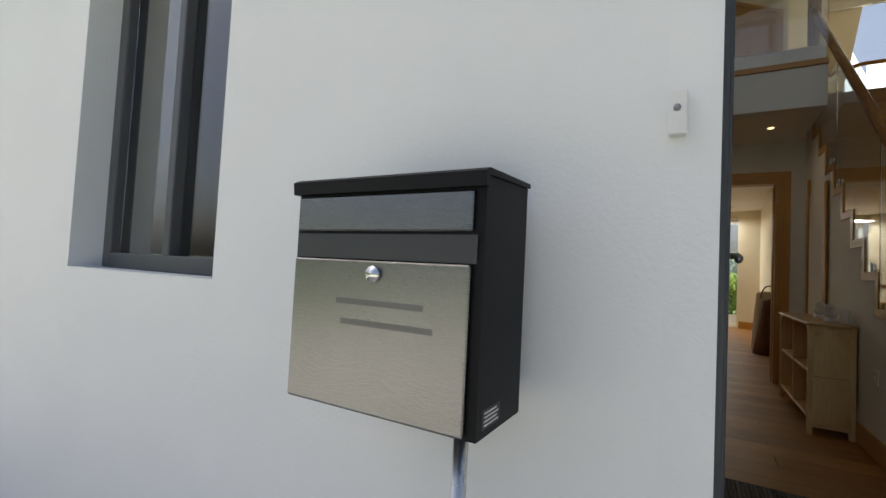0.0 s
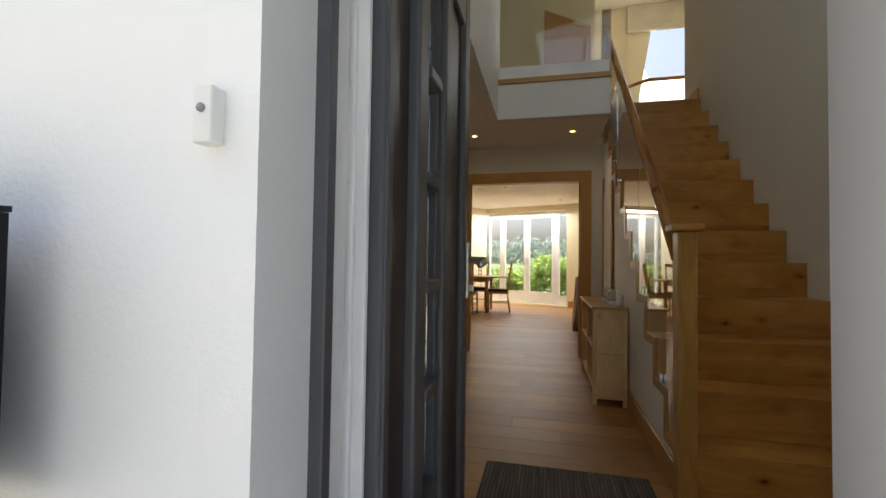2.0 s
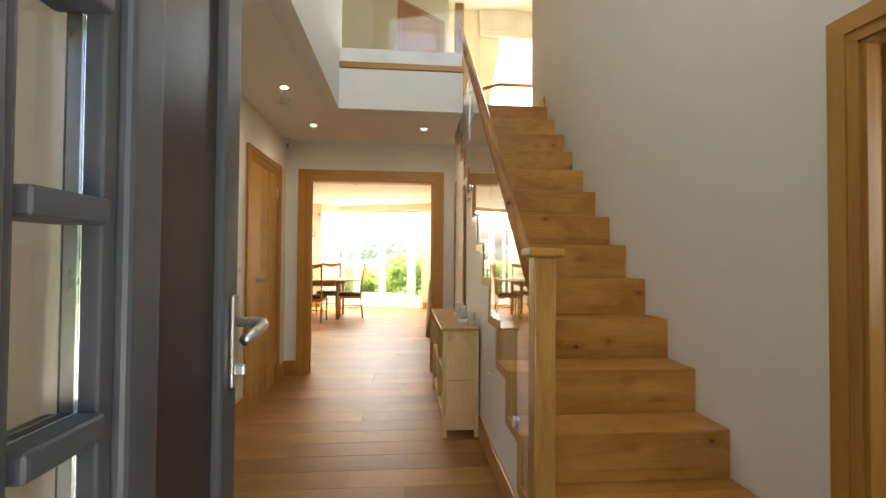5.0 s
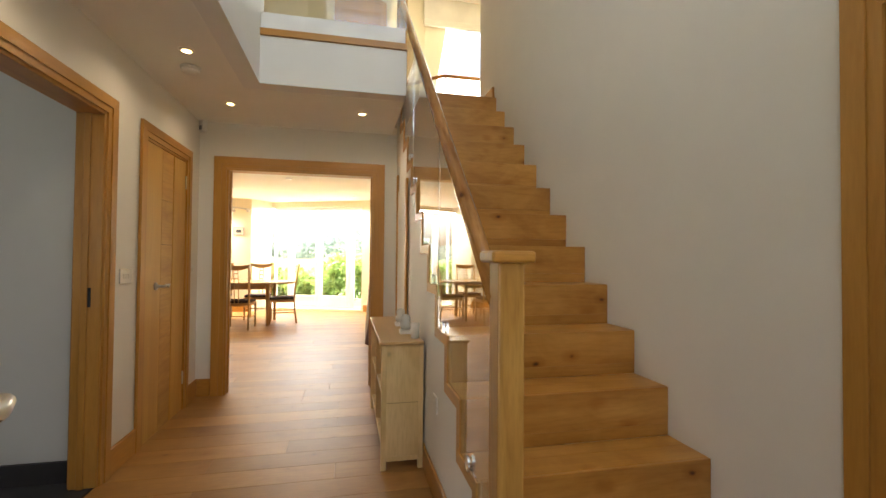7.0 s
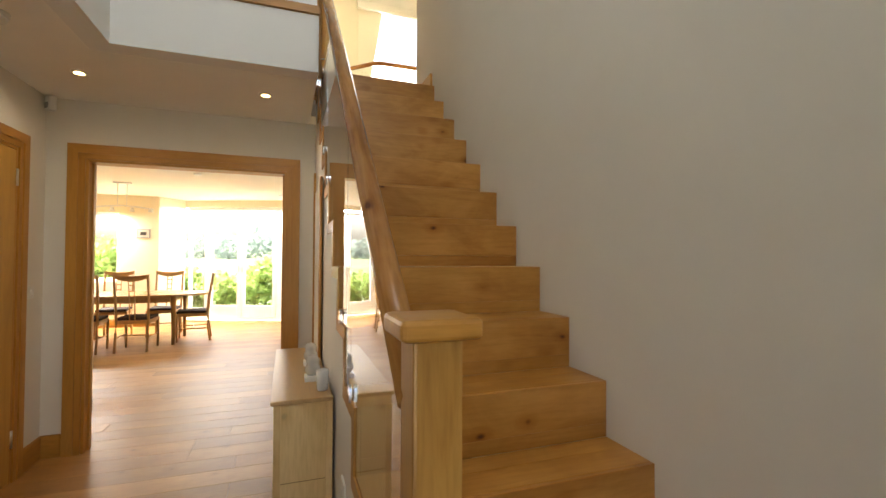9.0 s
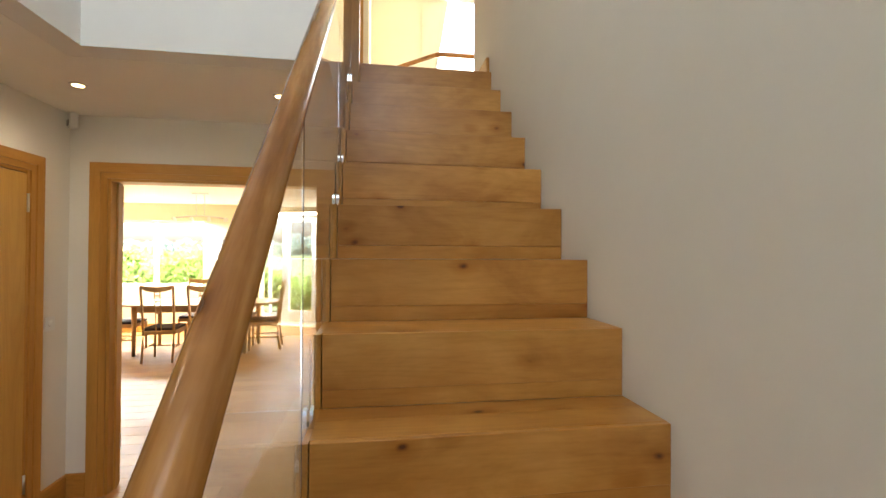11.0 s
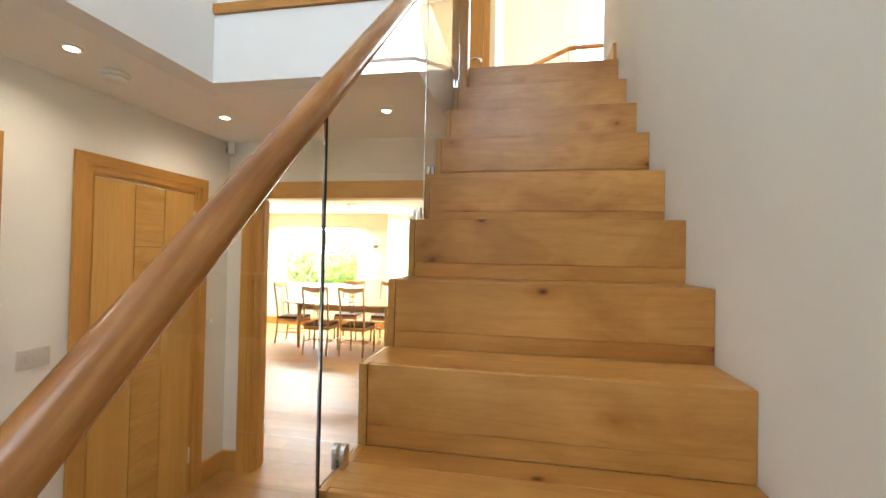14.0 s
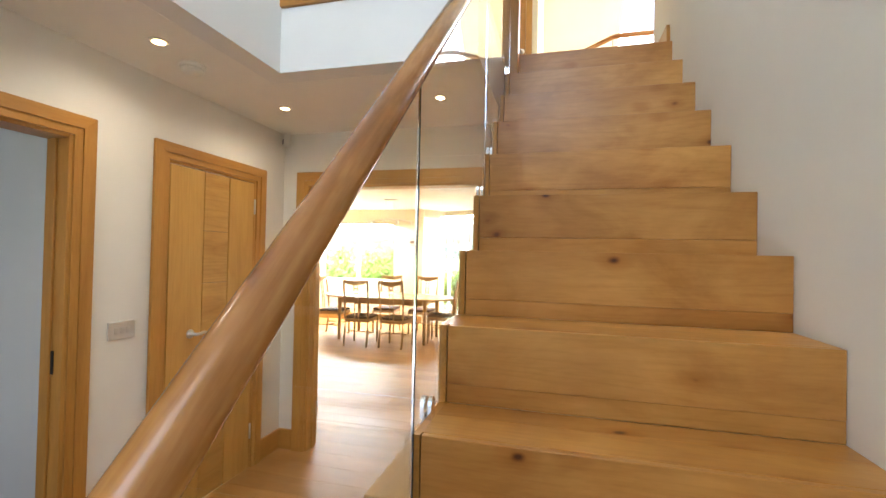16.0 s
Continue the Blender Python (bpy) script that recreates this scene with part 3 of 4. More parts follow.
part("rebate", boxed(-0.0995, -0.03, 0.8365, 0.851, -0.02, 2.088, 0.005), white_pvc, fd)
part("hinge_frame", boxed(-0.2, -0.1, 0.801, 0.851, -0.02, 2.088, 0.004), grey_pvc, fd, "dark grey hinge side frame")
part("outer_frame", boxed(0.605, 0.6135, 0.623, 0.6575, -0.02, 2.088, 0.002), grey_pvc, fd)
part("frame_rib", boxed(0.602, 0.6048, 0.634, 0.646, -0.02, 2.03, 0.001, 1), grey_pvc, fd)
part("seal", boxed(0.603, 0.6135, 0.658, 0.674, 0, 2.05, 0.003), black_seal, fd)
part("head", boxed(-0.034, 0.6015, 0.623, 0.80, 2.03, 2.088, 0.004), grey_pvc, fd)
part("threshold", boxed(-0.034, 0.6015, 0.61, 0.85, -0.02, 0.012, 0.004), grey_pvc, fd, "grey threshold bar")
part("inner_reveal", prism(bmesh.new(), [(0.6085, 0.6745), (0.693, 0.6745), (0.693, YF1 + 0.001), (0.686, YF1 + 0.001)], "z", 0.0, 2.088), white_paint, fd, "white painted splayed reveal")
# local y runs along the splayed reveal, local -x out of it
for z0, z1 in ((1.007, 1.076), (0.722, 0.79)):
    k = part("lock_keep", prism(bmesh.new(), [(0.001, z0), (0.001, z1), (-0.004, z1 - 0.004), (-0.0075, z1 - 0.012), (-0.0085, z1 - 0.017), (-0.0085, z0 + 0.017), (-0.0075, z0 + 0.012), (-0.004, z0 + 0.004)], "y", 0.001, 0.009), keep_steel, fd, "dark steel lock keep with tapered ends")
    k.matrix_local = pose(0.6105, 0.681, 0, 0, 0, -16.8)
    for z in (z0 + 0.014, z1 - 0.019):
        part("lug", boxed(-0.0135, -0.0086, 0.002, 0.008, z, z + 0.005, 0.001, 1), keep_steel, k)
    part("roller", rod(bmesh.new(), (-0.0115, 0.005, z0 + 0.0195), (-0.0115, 0.005, z1 - 0.0195), 0.002), chrome, k, "polished striker bar", True)

door = thing("door_front", pose(-0.008, 0.855, 0, 0, 0, 89.9), "dark grey front door with a column of small panes, standing open", "door", "", "structure")
# local x from the hinge along the leaf, local y from the visible face to the back
DW, DH, DT = 0.812, 2.02, 0.07
part("stile", boxed(0, 0.05, 0, DT, 0.01, DH, 0.008, 3), grey_pvc, door)
part("stile_moulding", boxed(0.008, 0.02, -0.004, 0.004, 0.02, DH - 0.01, 0.004, 3), grey_pvc, door)
part("stile", boxed(DW - 0.077, DW, 0, DT, 0.01, DH, 0.01, 3), grey_pvc, door)
part("top_rail", boxed(0.051, DW - 0.078, 0, DT, DH - 0.19, DH, 0.008), grey_pvc, door)
part("bottom_rail", boxed(0.051, DW - 0.078, 0, DT, 0.01, 0.16, 0.008), grey_pvc, door)
part("recessed_panel", boxed(0.05, 0.19, 0.018, DT - 0.016, 0.16, DH - 0.19), dark_panel, door, "dark brown flat panel")
part("recessed_panel", boxed(0.505, DW - 0.077, 0.018, DT - 0.016, 0.16, DH - 0.19), dark_panel, door, "dark brown flat panel")
GX0, GX1 = 0.183, 0.51
part("bead", boxed(GX0, GX0 + 0.078, -0.006, DT + 0.004, 0.16, DH - 0.19, 0.014, 4), grey_pvc, door, "moulded glazing bead")
part("bead", boxed(GX0 + 0.079, 0.284, 0.008, DT - 0.01, 0.16, DH - 0.19, 0.007, 3), grey_pvc, door, "inner glazing bead")
part("bead", boxed(0.43, GX1, -0.006, DT + 0.004, 0.16, DH - 0.19, 0.014, 4), grey_pvc, door)
part("bead", boxed(0.4, 0.429, 0.008, DT - 0.01, 0.16, DH - 0.19, 0.007, 3), grey_pvc, door)
MZ = [0.227, 0.479, 0.731, 0.982, 1.234, 1.486, 1.737]
for z in MZ:
    part("glazing_bar", boxed(0.2845, 0.3995, -0.004, DT, z - 0.016, z + 0.016, 0.008, 3), grey_pvc, door)
for lo, hi in zip(MZ, MZ[1:]):
    g = part("pane", boxed(0.2845, 0.3995, 0.03, 0.034, lo + 0.016, hi - 0.016), clear_glass, door)
    part("inner_pane", boxed(0.2845, 0.3995, 0.05, 0.053, lo + 0.016, hi - 0.016), clear_glass, door)
    part("spacer", boxed(0.2845, 0.2885, 0.0345, 0.0495, lo + 0.016, hi - 0.016), satin, g, "pale metal spacer bar")
    part("spacer", boxed(0.3955, 0.3995, 0.0345, 0.0495, lo + 0.016, hi - 0.016), satin, g, "pale metal spacer bar")
plate = part("handle_plate", boxed(DW - 0.046, DW - 0.018, -0.011, 0.0, 0.916, 1.105, 0.006, 3), satin, door, "satin metal handle plate")
part("lever", tube(bmesh.new(), [(DW - 0.032, -0.01, 1.048), (DW - 0.032, -0.042, 1.048), (DW - 0.036, -0.062, 1.047), (DW - 0.055, -0.07, 1.045), (DW - 0.1, -0.07, 1.038), (DW - 0.14, -0.064, 1.03)], 0.0105), satin, plate, "curved satin lever", True)
part("thumb_turn", boxed(DW - 0.038, DW - 0.026, -0.028, -0.01, 0.94, 0.962, 0.004), satin, plate)
part("edge_strip", boxed(DW + 0.0005, DW + 0.004, 0.02, 0.045, 0.1, 1.95), satin, door, "steel lock strip")

# ---- stair ----
st = thing("staircase", pose(0, 0, 0), "oak staircase with closed risers, glass balustrade and round handrail", "staircase")
for n in range(1, 14):
    y0, z0, z1 = yn(n), (n - 1) * R, n * R
    zs = z0 + 0.052
    part("riser", boxed(XS + 0.033, XR - 0.001, y0, y0 + 0.018, zs + 0.0002, z1 - 0.0005, 0.0015, 1), oak_step, st)
    part("riser_strip", boxed(XS + 0.033, XR - 0.001, y0 + 0.0015, y0 + 0.02, z0 + 0.0002, zs - 0.0002, 0.0008, 1), oak_step, st)
    if n < 13:
        part("tread", boxed(XS + 0.03, XR - 0.001, y0 + 0.0185, y0 + 0.1392, z1 - 0.03, z1, 0.0008, 1), oak_step, st)
        part("tread", boxed(XS + 0.03, XR - 0.001, y0 + 0.1395, yn(n + 1) + 0.001, z1 - 0.03, z1, 0.0008, 1), oak_step, st)
    else:
        part("tread", boxed(XS + 0.03, XR - 0.001, y0 + 0.0185, y0 + 0.16, z1 - 0.03, z1 + 0.001, 0.0015, 1), oak_step, st)
outer, inner = [], []
for n in range(1, 14):
    outer += [(yn(n), (n - 1) * R), (yn(n), n * R)]
    inner += [(yn(n) + 0.048, max(0.0, (n - 1) * R - 0.05)), (yn(n) + 0.048, n * R - 0.05)]
outer += [(yn(13) + 0.1, LAND)]
inner += [(yn(13) + 0.1, LAND - 0.05)]
part("stringer", prism(bmesh.new(), outer + inner[::-1], "x", XS, XS + 0.03), oak_y, st, "stepped oak edge board")
skirt_line = [(p[0] + 0.001, p[1]) for p in inner if p[0] < YB0]
soffit = part("wall_under_stair", prism(bmesh.new(), [(YB0 - 0.001, 0.0)] + [(skirt_line[0][0], 0.0)] + skirt_line[1:] + [(YB0 - 0.001, skirt_line[-1][1])], "x", XS + 0.008, XS + 0.028), white_paint)
tagged(soffit, "white plastered wall under the stair", "wall", "", "structure")
nw = part("newel_post", boxed(0.824, 0.906, 2.296, 2.378, 0, 1.188, 0.006), newel_wood, st, "square oak newel post")
part("newel_cap", boxed(0.798, 0.932, 2.27, 2.403, 1.188, 1.223, 0.014, 4), oak_x, nw)
part("newel_post", boxed(0.822, 0.91, 5.03, 5.118, LAND - 0.25, 3.74, 0.006), oak_z, st, "oak newel post at the landing")
RAIL = lambda y: 1.875 + 0.928 * (y - 3.237)
rail_x, glass_x = 0.848, 0.853
ra, rb = Vector((rail_x, 2.372, RAIL(2.372))), Vector((rail_x, 5.04, RAIL(5.04)))
hr = part("handrail", tube(bmesh.new(), [(k * (rb - ra).length / 12, 0, 0) for k in range(13)], 0.03, 28), oak_rail, st, "round oak handrail", True)
hr.matrix_local = Matrix.Translation(ra) @ (rb - ra).to_track_quat('X', 'Z').to_matrix().to_4x4()


def stepped_glass(y0, y1):
    low = []
    for n in range(1, 14):
        a, b = max(y0, yn(n) + 0.006), min(y1, yn(n + 1) + 0.006)
        if b > a:
            low += [(a, n * R + 0.006), (b, n * R + 0.006)]
    low[0] = (y0, low[0][1])
    up_ = [(y1, RAIL(y1) - 0.03), (y0, RAIL(y0) - 0.03)]
    return prism(bmesh.new(), low + up_, "x", glass_x - 0.006, glass_x + 0.006)


for y0, y1 in ((2.384, 3.253), (3.264, 4.17), (4.18, 5.028)):
    g = part("glass_panel", stepped_glass(y0, y1), stair_glass, st, "clear toughened glass panel")
    g.visible_shadow = False
    for e, n in ((y0 - 0.0022, None), (y1 + 0.0002, None)):
        step = max((k for k in range(1, 14) if yn(k) + 0.006 < e), default=1)
        part("glass_edge", boxed(glass_x - 0.006, glass_x + 0.006, e, e + 0.002, step * R + 0.006, RAIL(e) - 0.031), glass_edge, g, "polished pale green edge")


def clamp(y, z, m=None):
    bm = bmesh.new()
    for dx in (-0.019, 0.009):
        prism(bm, [(y - 0.018, z), (y + 0.018, z), (y + 0.018, z + 0.036)] + [(y + 0.018 * math.cos(a), z + 0.036 + 0.018 * math.sin(a)) for a in (0.5, 1.0, 1.57, 2.1, 2.6)] + [(y - 0.018, z + 0.036)],
              "x", glass_x + dx, glass_x + dx + 0.01)
    box(bm, glass_x - 0.009, glass_x + 0.009, y - 0.018, y + 0.018, z, z + 0.006)
    return bm


for y, n in ((2.66, 2), (3.1, 4), (3.375, 5), (4.07, 8), (4.3, 9), (4.92, 12)):
    part("glass_clamp", clamp(y, n * R), chrome, st, "polished steel glass clamp")
lg = thing("landing_balustrade", None, "glass balustrade along the landing edge", "balustrade")
part("base_channel", boxed(XV + 0.002, 0.79, YV + 0.004, YV + 0.05, LAND - 0.032, LAND + 0.085, 0.002, 1), white_pvc, lg, "pale base channel")
g = part("glass_panel", boxed(XV + 0.02, 0.80, YV + 0.02, YV + 0.032, LAND + 0.086, 3.72), stair_glass, lg)
g.visible_shadow = False
ur = thing("upper_rail", None, "oak rail over glass by the upper window", "balustrade")
part("handrail", tube(bmesh.new(), [(2.6, 7.13, 3.78), (1.74, 7.14, 3.78), (1.69, 7.155, 3.78), (1.2, 7.64, 3.78), (0.94, 7.9, 3.78)], 0.026, 14), oak_rail, ur, smooth=True)
for a, b in (((2.6, 7.13), (1.74, 7.14)), ((1.69, 7.155), (0.94, 7.9))):
    d = Vector((b[0] - a[0], b[1] - a[1]))
    g = part("glass_panel", boxed(0.01, d.length - 0.01, -0.005, 0.005, LAND + 0.02, 3.76), stair_glass, ur)
    g.matrix_local = pose(a[0], a[1], 0, 0, 0, math.degrees(math.atan2(d.y, d.x)))
    g.visible_shadow = False


# ---- windows ----
def window(name, m, w, z0, z1, mullions, mat, label, fw=0.055, depth=0.07, open_doors=()):
    """Frame, mullions and panes in local x and z; mullions are (x0, x1) solid bands."""
    t = thing(name, m, label, "window", "", "structure")
    part("window_frame", boxed(0, fw, 0, depth, z0, z1, 0.006), mat, t)
    part("window_frame", boxed(w - fw, w, 0, depth, z0, z1, 0.006), mat, t)
    part("window_head", boxed(fw, w - fw, 0, depth, z1 - fw, z1, 0.006), mat, t)
    part("window_sill", boxed(fw, w - fw, 0, depth, z0, z0 + fw, 0.006), mat, t)
    for a, b in mullions:
        part("mullion", boxed(a, b, -0.004, depth, z0 + fw, z1 - fw, 0.006), mat, t)
    xs = [fw] + [v for ab in mullions for v in ab] + [w - fw]
    for a, b in zip(xs[::2], xs[1::2]):
        p = part("pane", boxed(a, b, depth * 0.45, depth * 0.45 + 0.006, z0 + fw, z1 - fw), clear_glass, t)
        p.visible_shadow = False
    return t


bayw = thing("window_1", pose(BAY0.x, BAY0.y, 0, 0, 0, bay_yaw) @ pose(0, 0.12, 0), "white glazed garden doors with narrow side windows", "garden doors", "", "structure")
part("window_frame", boxed(0.0, 0.045, 0, 0.08, 0.03, 2.33, 0.006), white_pvc, bayw)
part("window_frame", boxed(2.162, 2.2, 0, 0.08, 0.03, 2.33, 0.006), white_pvc, bayw)
part("window_head", boxed(0.046, 2.161, 0, 0.08, 2.27, 2.33, 0.006), white_pvc, bayw)
part("window_sill", boxed(0.046, 2.161, 0, 0.08, 0.03, 0.08, 0.006), white_pvc, bayw)
for a, b in ((0.34, 0.42), (1.86, 1.965)):
    part("mullion", boxed(a, b, 0, 0.08, 0.081, 2.269, 0.006), white_pvc, bayw)
for a, b in ((0.046, 0.339), (1.966, 2.161)):
    part("bottom_panel", boxed(a, b, 0.02, 0.06, 0.081, 0.26, 0.004), white_pvc, bayw)
    part("top_rail", boxed(a, b, 0.02, 0.06, 2.2, 2.268, 0.004), white_pvc, bayw)
    p = part("pane", boxed(a, b, 0.04, 0.046, 0.261, 2.199), clear_glass, bayw)
    p.visible_shadow = False
for a, b, hx in ((0.422, 1.112, 1.075), (1.116, 1.858, 1.15)):
    d = part("garden_door", boxed(a, a + 0.075, -0.008, 0.065, 0.083, 2.267, 0.008), white_pvc, bayw, "white framed glass door leaf")
    part("stile", boxed(b - 0.08, b, -0.008, 0.065, 0.083, 2.267, 0.008), white_pvc, d)
    part("rail", boxed(a + 0.076, b - 0.081, -0.006, 0.065, 2.17, 2.267, 0.006), white_pvc, d)
    part("rail", boxed(a + 0.076, b - 0.081, -0.006, 0.065, 0.083, 0.32, 0.006), white_pvc, d)
    p = part("pane", boxed(a + 0.076, b - 0.081, 0.03, 0.036, 0.321, 2.169), clear_glass, d)
    p.visible_shadow = False
    part("handle", boxed(hx - 0.012, hx + 0.012, -0.03, -0.009, 1.0, 1.16, 0.006), satin, d)
window("window_2", pose(-4.85 + 0.7, 11.52, 0), 1.85, 0.85, 2.13, [(0.9, 0.96)], white_pvc, "wide white framed dining room window")
window("window_3", pose(-4.3 + 2.35, YF0 + 0.1, 0), 0.825, 0.9, 2.02, [(0.4, 0.44)], grey_pvc, "dark grey framed front window")
window("window_4", pose(-4.3 + 4.4, YF0 + 0.1, 0), 1.5, 2.95, 4.9, [(0.72, 0.78)], grey_pvc, "tall window over the front door")
window("window_5", pose(-4.3 + 6.6, YF0 + 0.1, 0), 1.2, 0.9, 2.0, [], grey_pvc, "front window of the room opposite")
window("window_6", pose(0.93 + 0.72, 8.5, 0), 2.03, 3.0, 5.3, [], white_pvc, "tall bright upper window")
part("reveal", prism(bmesh.new(), [(0.71, 2.9), (0.73, 2.9), (1.12, 5.35), (0.71, 5.35)], "y", -0.01, 0.09), dining_paint, upper_win, "slanting cream reveal")
blind = thing("roman_blind", pose(1.62, 8.33, 5.12), "cream fabric blind pulled up in the upper window", "blind")
part("cloth", boxed(0, 2.1, 0.0, 0.03, 0.12, 0.48, 0.01), blind_cloth, blind)
for k in range(3):
    part("fold", boxed(0, 2.1, -0.012 - 0.004 * k, 0.045, 0.03 + 0.035 * k - 0.03, 0.03 + 0.035 * k + 0.012, 0.012, 3), blind_cloth, blind)
part("sill_trim", boxed(0.7, 2.8, -0.06, 0.09, 2.97, 2.999, 0.004), white_paint, upper_win)

window_light("light_garden_doors", (-0.36, 11.24, 2.3), (-0.38, 11.2, 1.2), 2.0, 0.28, 20)
window_light("light_dining_window", (-3.2, 11.22, 2.1), (-3.2, 11.18, 1.2), 1.7, 0.3, 30)
window_light("light_upper_window", (2.7, 8.25, 4.1), (2.2, 7.2, 3.9), 1.8, 2.1, 12)
window_light("light_gable", (0.85, 1.1, 3.9), (0.25, 2.7, 3.1), 1.4, 1.8, 2.6, (0.92, 0.96, 1.0))
window_light("light_side_room", (-1.5, 1.08, 1.5), (-1.5, 2.1, 1.3), 0.8, 1.0, 0.62, (1.0, 0.98, 0.95))
window_light("light_right_room", (2.9, 1.08, 1.5), (2.9, 2.1, 1.3), 1.1, 1.0, 1.3, (1.0, 0.97, 0.92))


# ---- hall fittings ----
def downlight():
    t = thing("downlight", None, "round recessed ceiling downlight, lit", "downlight", "ceiling downlights")
    ring = lathe(bmesh.new(), [(0.026, -0.001), (0.028, -0.006), (0.037, -0.005), (0.04, 0.0)], 0, 0)
    part("ring", ring, satin, t, "satin metal ring", True)
    part("bulb", lathe(bmesh.new(), [(0.0255, -0.0065), (0.02, -0.0075), (0.004, -0.0078)], 0, 0), glow_warm, t, "glowing warm bulb")
    return t


d0 = downlight()
d0.matrix_world = pose(-0.50, 3.81, CEIL)
for x, y, z in ((-0.48, 4.685, CEIL), (0.505, 4.685, CEIL - 0.001), (-0.5, 2.9, CEIL), (-0.5, 1.95, CEIL)):
    copy_thing(d0, pose(x, y, z))
for i, (x, y, z) in enumerate(((-0.5, 3.81, CEIL), (-0.48, 4.685, CEIL), (0.505, 4.685, CEIL), (-0.5, 2.9, CEIL))):
    data = bpy.data.lights.new("downlight_beam", 'SPOT')
    data.energy, data.color, data.spot_size, data.spot_blend, data.shadow_soft_size = 1.0, (1.0, 0.82, 0.6), radians(160), 1.0, 0.004
    s = new("downlight_beam", data)
    s.matrix_world = look((x, y, z - 0.014), (x, y, 0))
al = thing("smoke_alarm", pose(-0.555, 4.05, CEIL), "white round smoke alarm on the ceiling", "smoke alarm")
part("base", lathe(bmesh.new(), [(0.058, 0), (0.058, -0.012), (0.053, -0.016)][::-1], 0, 0, 28), white_plastic, al, "", True)
part("dome", lathe(bmesh.new(), [(0.05, -0.016), (0.05, -0.028), (0.044, -0.036), (0.01, -0.039)][::-1], 0, 0, 28), white_plastic, al, "", True)
pir = thing("motion_sensor", pose(XL + 0.04, YB0 - 0.04, 2.262, 0, 0, -45), "small white alarm sensor high in the corner", "alarm sensor")
part("housing", boxed(-0.03, 0.03, -0.025, 0.02, 0, 0.095, 0.012, 3), white_plastic, pir)
part("lens", boxed(-0.02, 0.02, -0.029, -0.0255, 0.012, 0.05, 0.002, 1), grey_plastic, pir, "pale grey lens")


def wall_plate(name, m, w, h, rockers, label, category, mat=plate_grey):
    t = thing(name, m, label, category)
    part("plate", boxed(-w / 2, w / 2, -0.009, 0, -h / 2, h / 2, 0.004), mat, t)
    for i in range(rockers):
        cx = (i - (rockers - 1) / 2) * 0.03
        part("rocker", boxed(cx - 0.009, cx + 0.009, -0.0125, -0.0092, -0.014, 0.014, 0.002, 1), mat, t)
    return t


wall_plate("light_switch", LEFT_IN @ pose(3.97, 0, 1.08), 0.135, 0.086, 3, "grey metal three-gang light switch", "light switch")
th = wall_plate("wall_control", LEFT_IN @ pose(5.075, 0, 1.09), 0.08, 0.08, 0, "white heating control on the wall", "thermostat", white_plastic)
part("dial", rod(bmesh.new(), (0, -0.009, 0), (0, -0.017, 0), 0.018, 0.016), white_plastic, th, "", True)
so = wall_plate("power_socket", pose(XS + 0.008, 3.3, 0.46, 0, 0, 90) @ pose(0, 0, 0, 0, 0, 180), 0.086, 0.086, 1, "white single power socket", "power socket", white_plastic)

mt = thing("door_mat", pose(0.355, 2.12, 0), "dark brown ribbed door mat on the oak floor", "door mat")
part("border", boxed(-0.39, 0.39, -0.36, 0.37, 0.0, 0.006, 0.003, 1), black_seal, mt, "black rubber border")
for k in range(44):
    x = -0.372 + k * 0.0173
    part("rib", boxed(x - 0.0068, x + 0.0068, -0.345, 0.355, 0.0062, 0.0125, 0.003, 1), mat_pile, mt)

# bookcase
SX0, SX1, SY0, SY1, SH = 0.598, 0.838, 3.6, 4.68, 0.722
sb = thing("low_bookcase", None, "pale beech low open bookcase under the stair", "bookcase")
part("top", boxed(SX0 - 0.012, SX1, SY0 - 0.014, SY1 + 0.014, SH - 0.018, SH, 0.006, 3), pine_top, sb)
for y in (SY0, SY1 - 0.018):
    part("side_panel", boxed(SX0 + 0.012, SX1 - 0.008, y + 0.002, y + 0.016, 0.075, SH - 0.019, 0.002, 1), pine, sb)
    for x in (SX0, SX1 - 0.03):
        part("leg", boxed(x, x + 0.03, y, y + 0.03 if y == SY0 else y + 0.018, 0, SH - 0.019, 0.003, 1), pine, sb)
    part("rail", boxed(SX0 + 0.031, SX1 - 0.031, y + 0.001, y + 0.017, 0.05, 0.075, 0.002, 1), pine, sb)
for z in (0.09, 0.39):
    part("shelf", boxed(SX0 + 0.01, SX1 - 0.012, SY0 + 0.019, SY1 - 0.019, z, z + 0.02, 0.002, 1), pine, sb)
part("back_panel", boxed(SX1 - 0.01, SX1 - 0.004, SY0 + 0.018, SY1 - 0.018, 0.07, SH - 0.02), pine, sb)
for y in (SY0 + 0.031, SY1 - 0.1):
    part("bracket", prism(bmesh.new(), [(y, SH - 0.02), (y + 0.07, SH - 0.02), (y + 0.05, SH - 0.035), (y + 0.02, SH - 0.06), (y, SH - 0.1)] if y < 4 else
                          [(y + 0.08, SH - 0.02), (y, SH - 0.02), (y + 0.03, SH - 0.035), (y + 0.06, SH - 0.06), (y + 0.08, SH - 0.1)], "x", SX0 + 0.004, SX0 + 0.016), pine, sb)
part("board_joint", boxed(SX0 + 0.031, SX1 - 0.031, SY0 + 0.0005, SY0 + 0.0018, 0.375, 0.378), chair_wood, sb)
part("upright", boxed(SX0 + 0.006, SX1 - 0.012, 4.13, 4.15, 0.111, SH - 0.019, 0.002, 1), pine, sb)

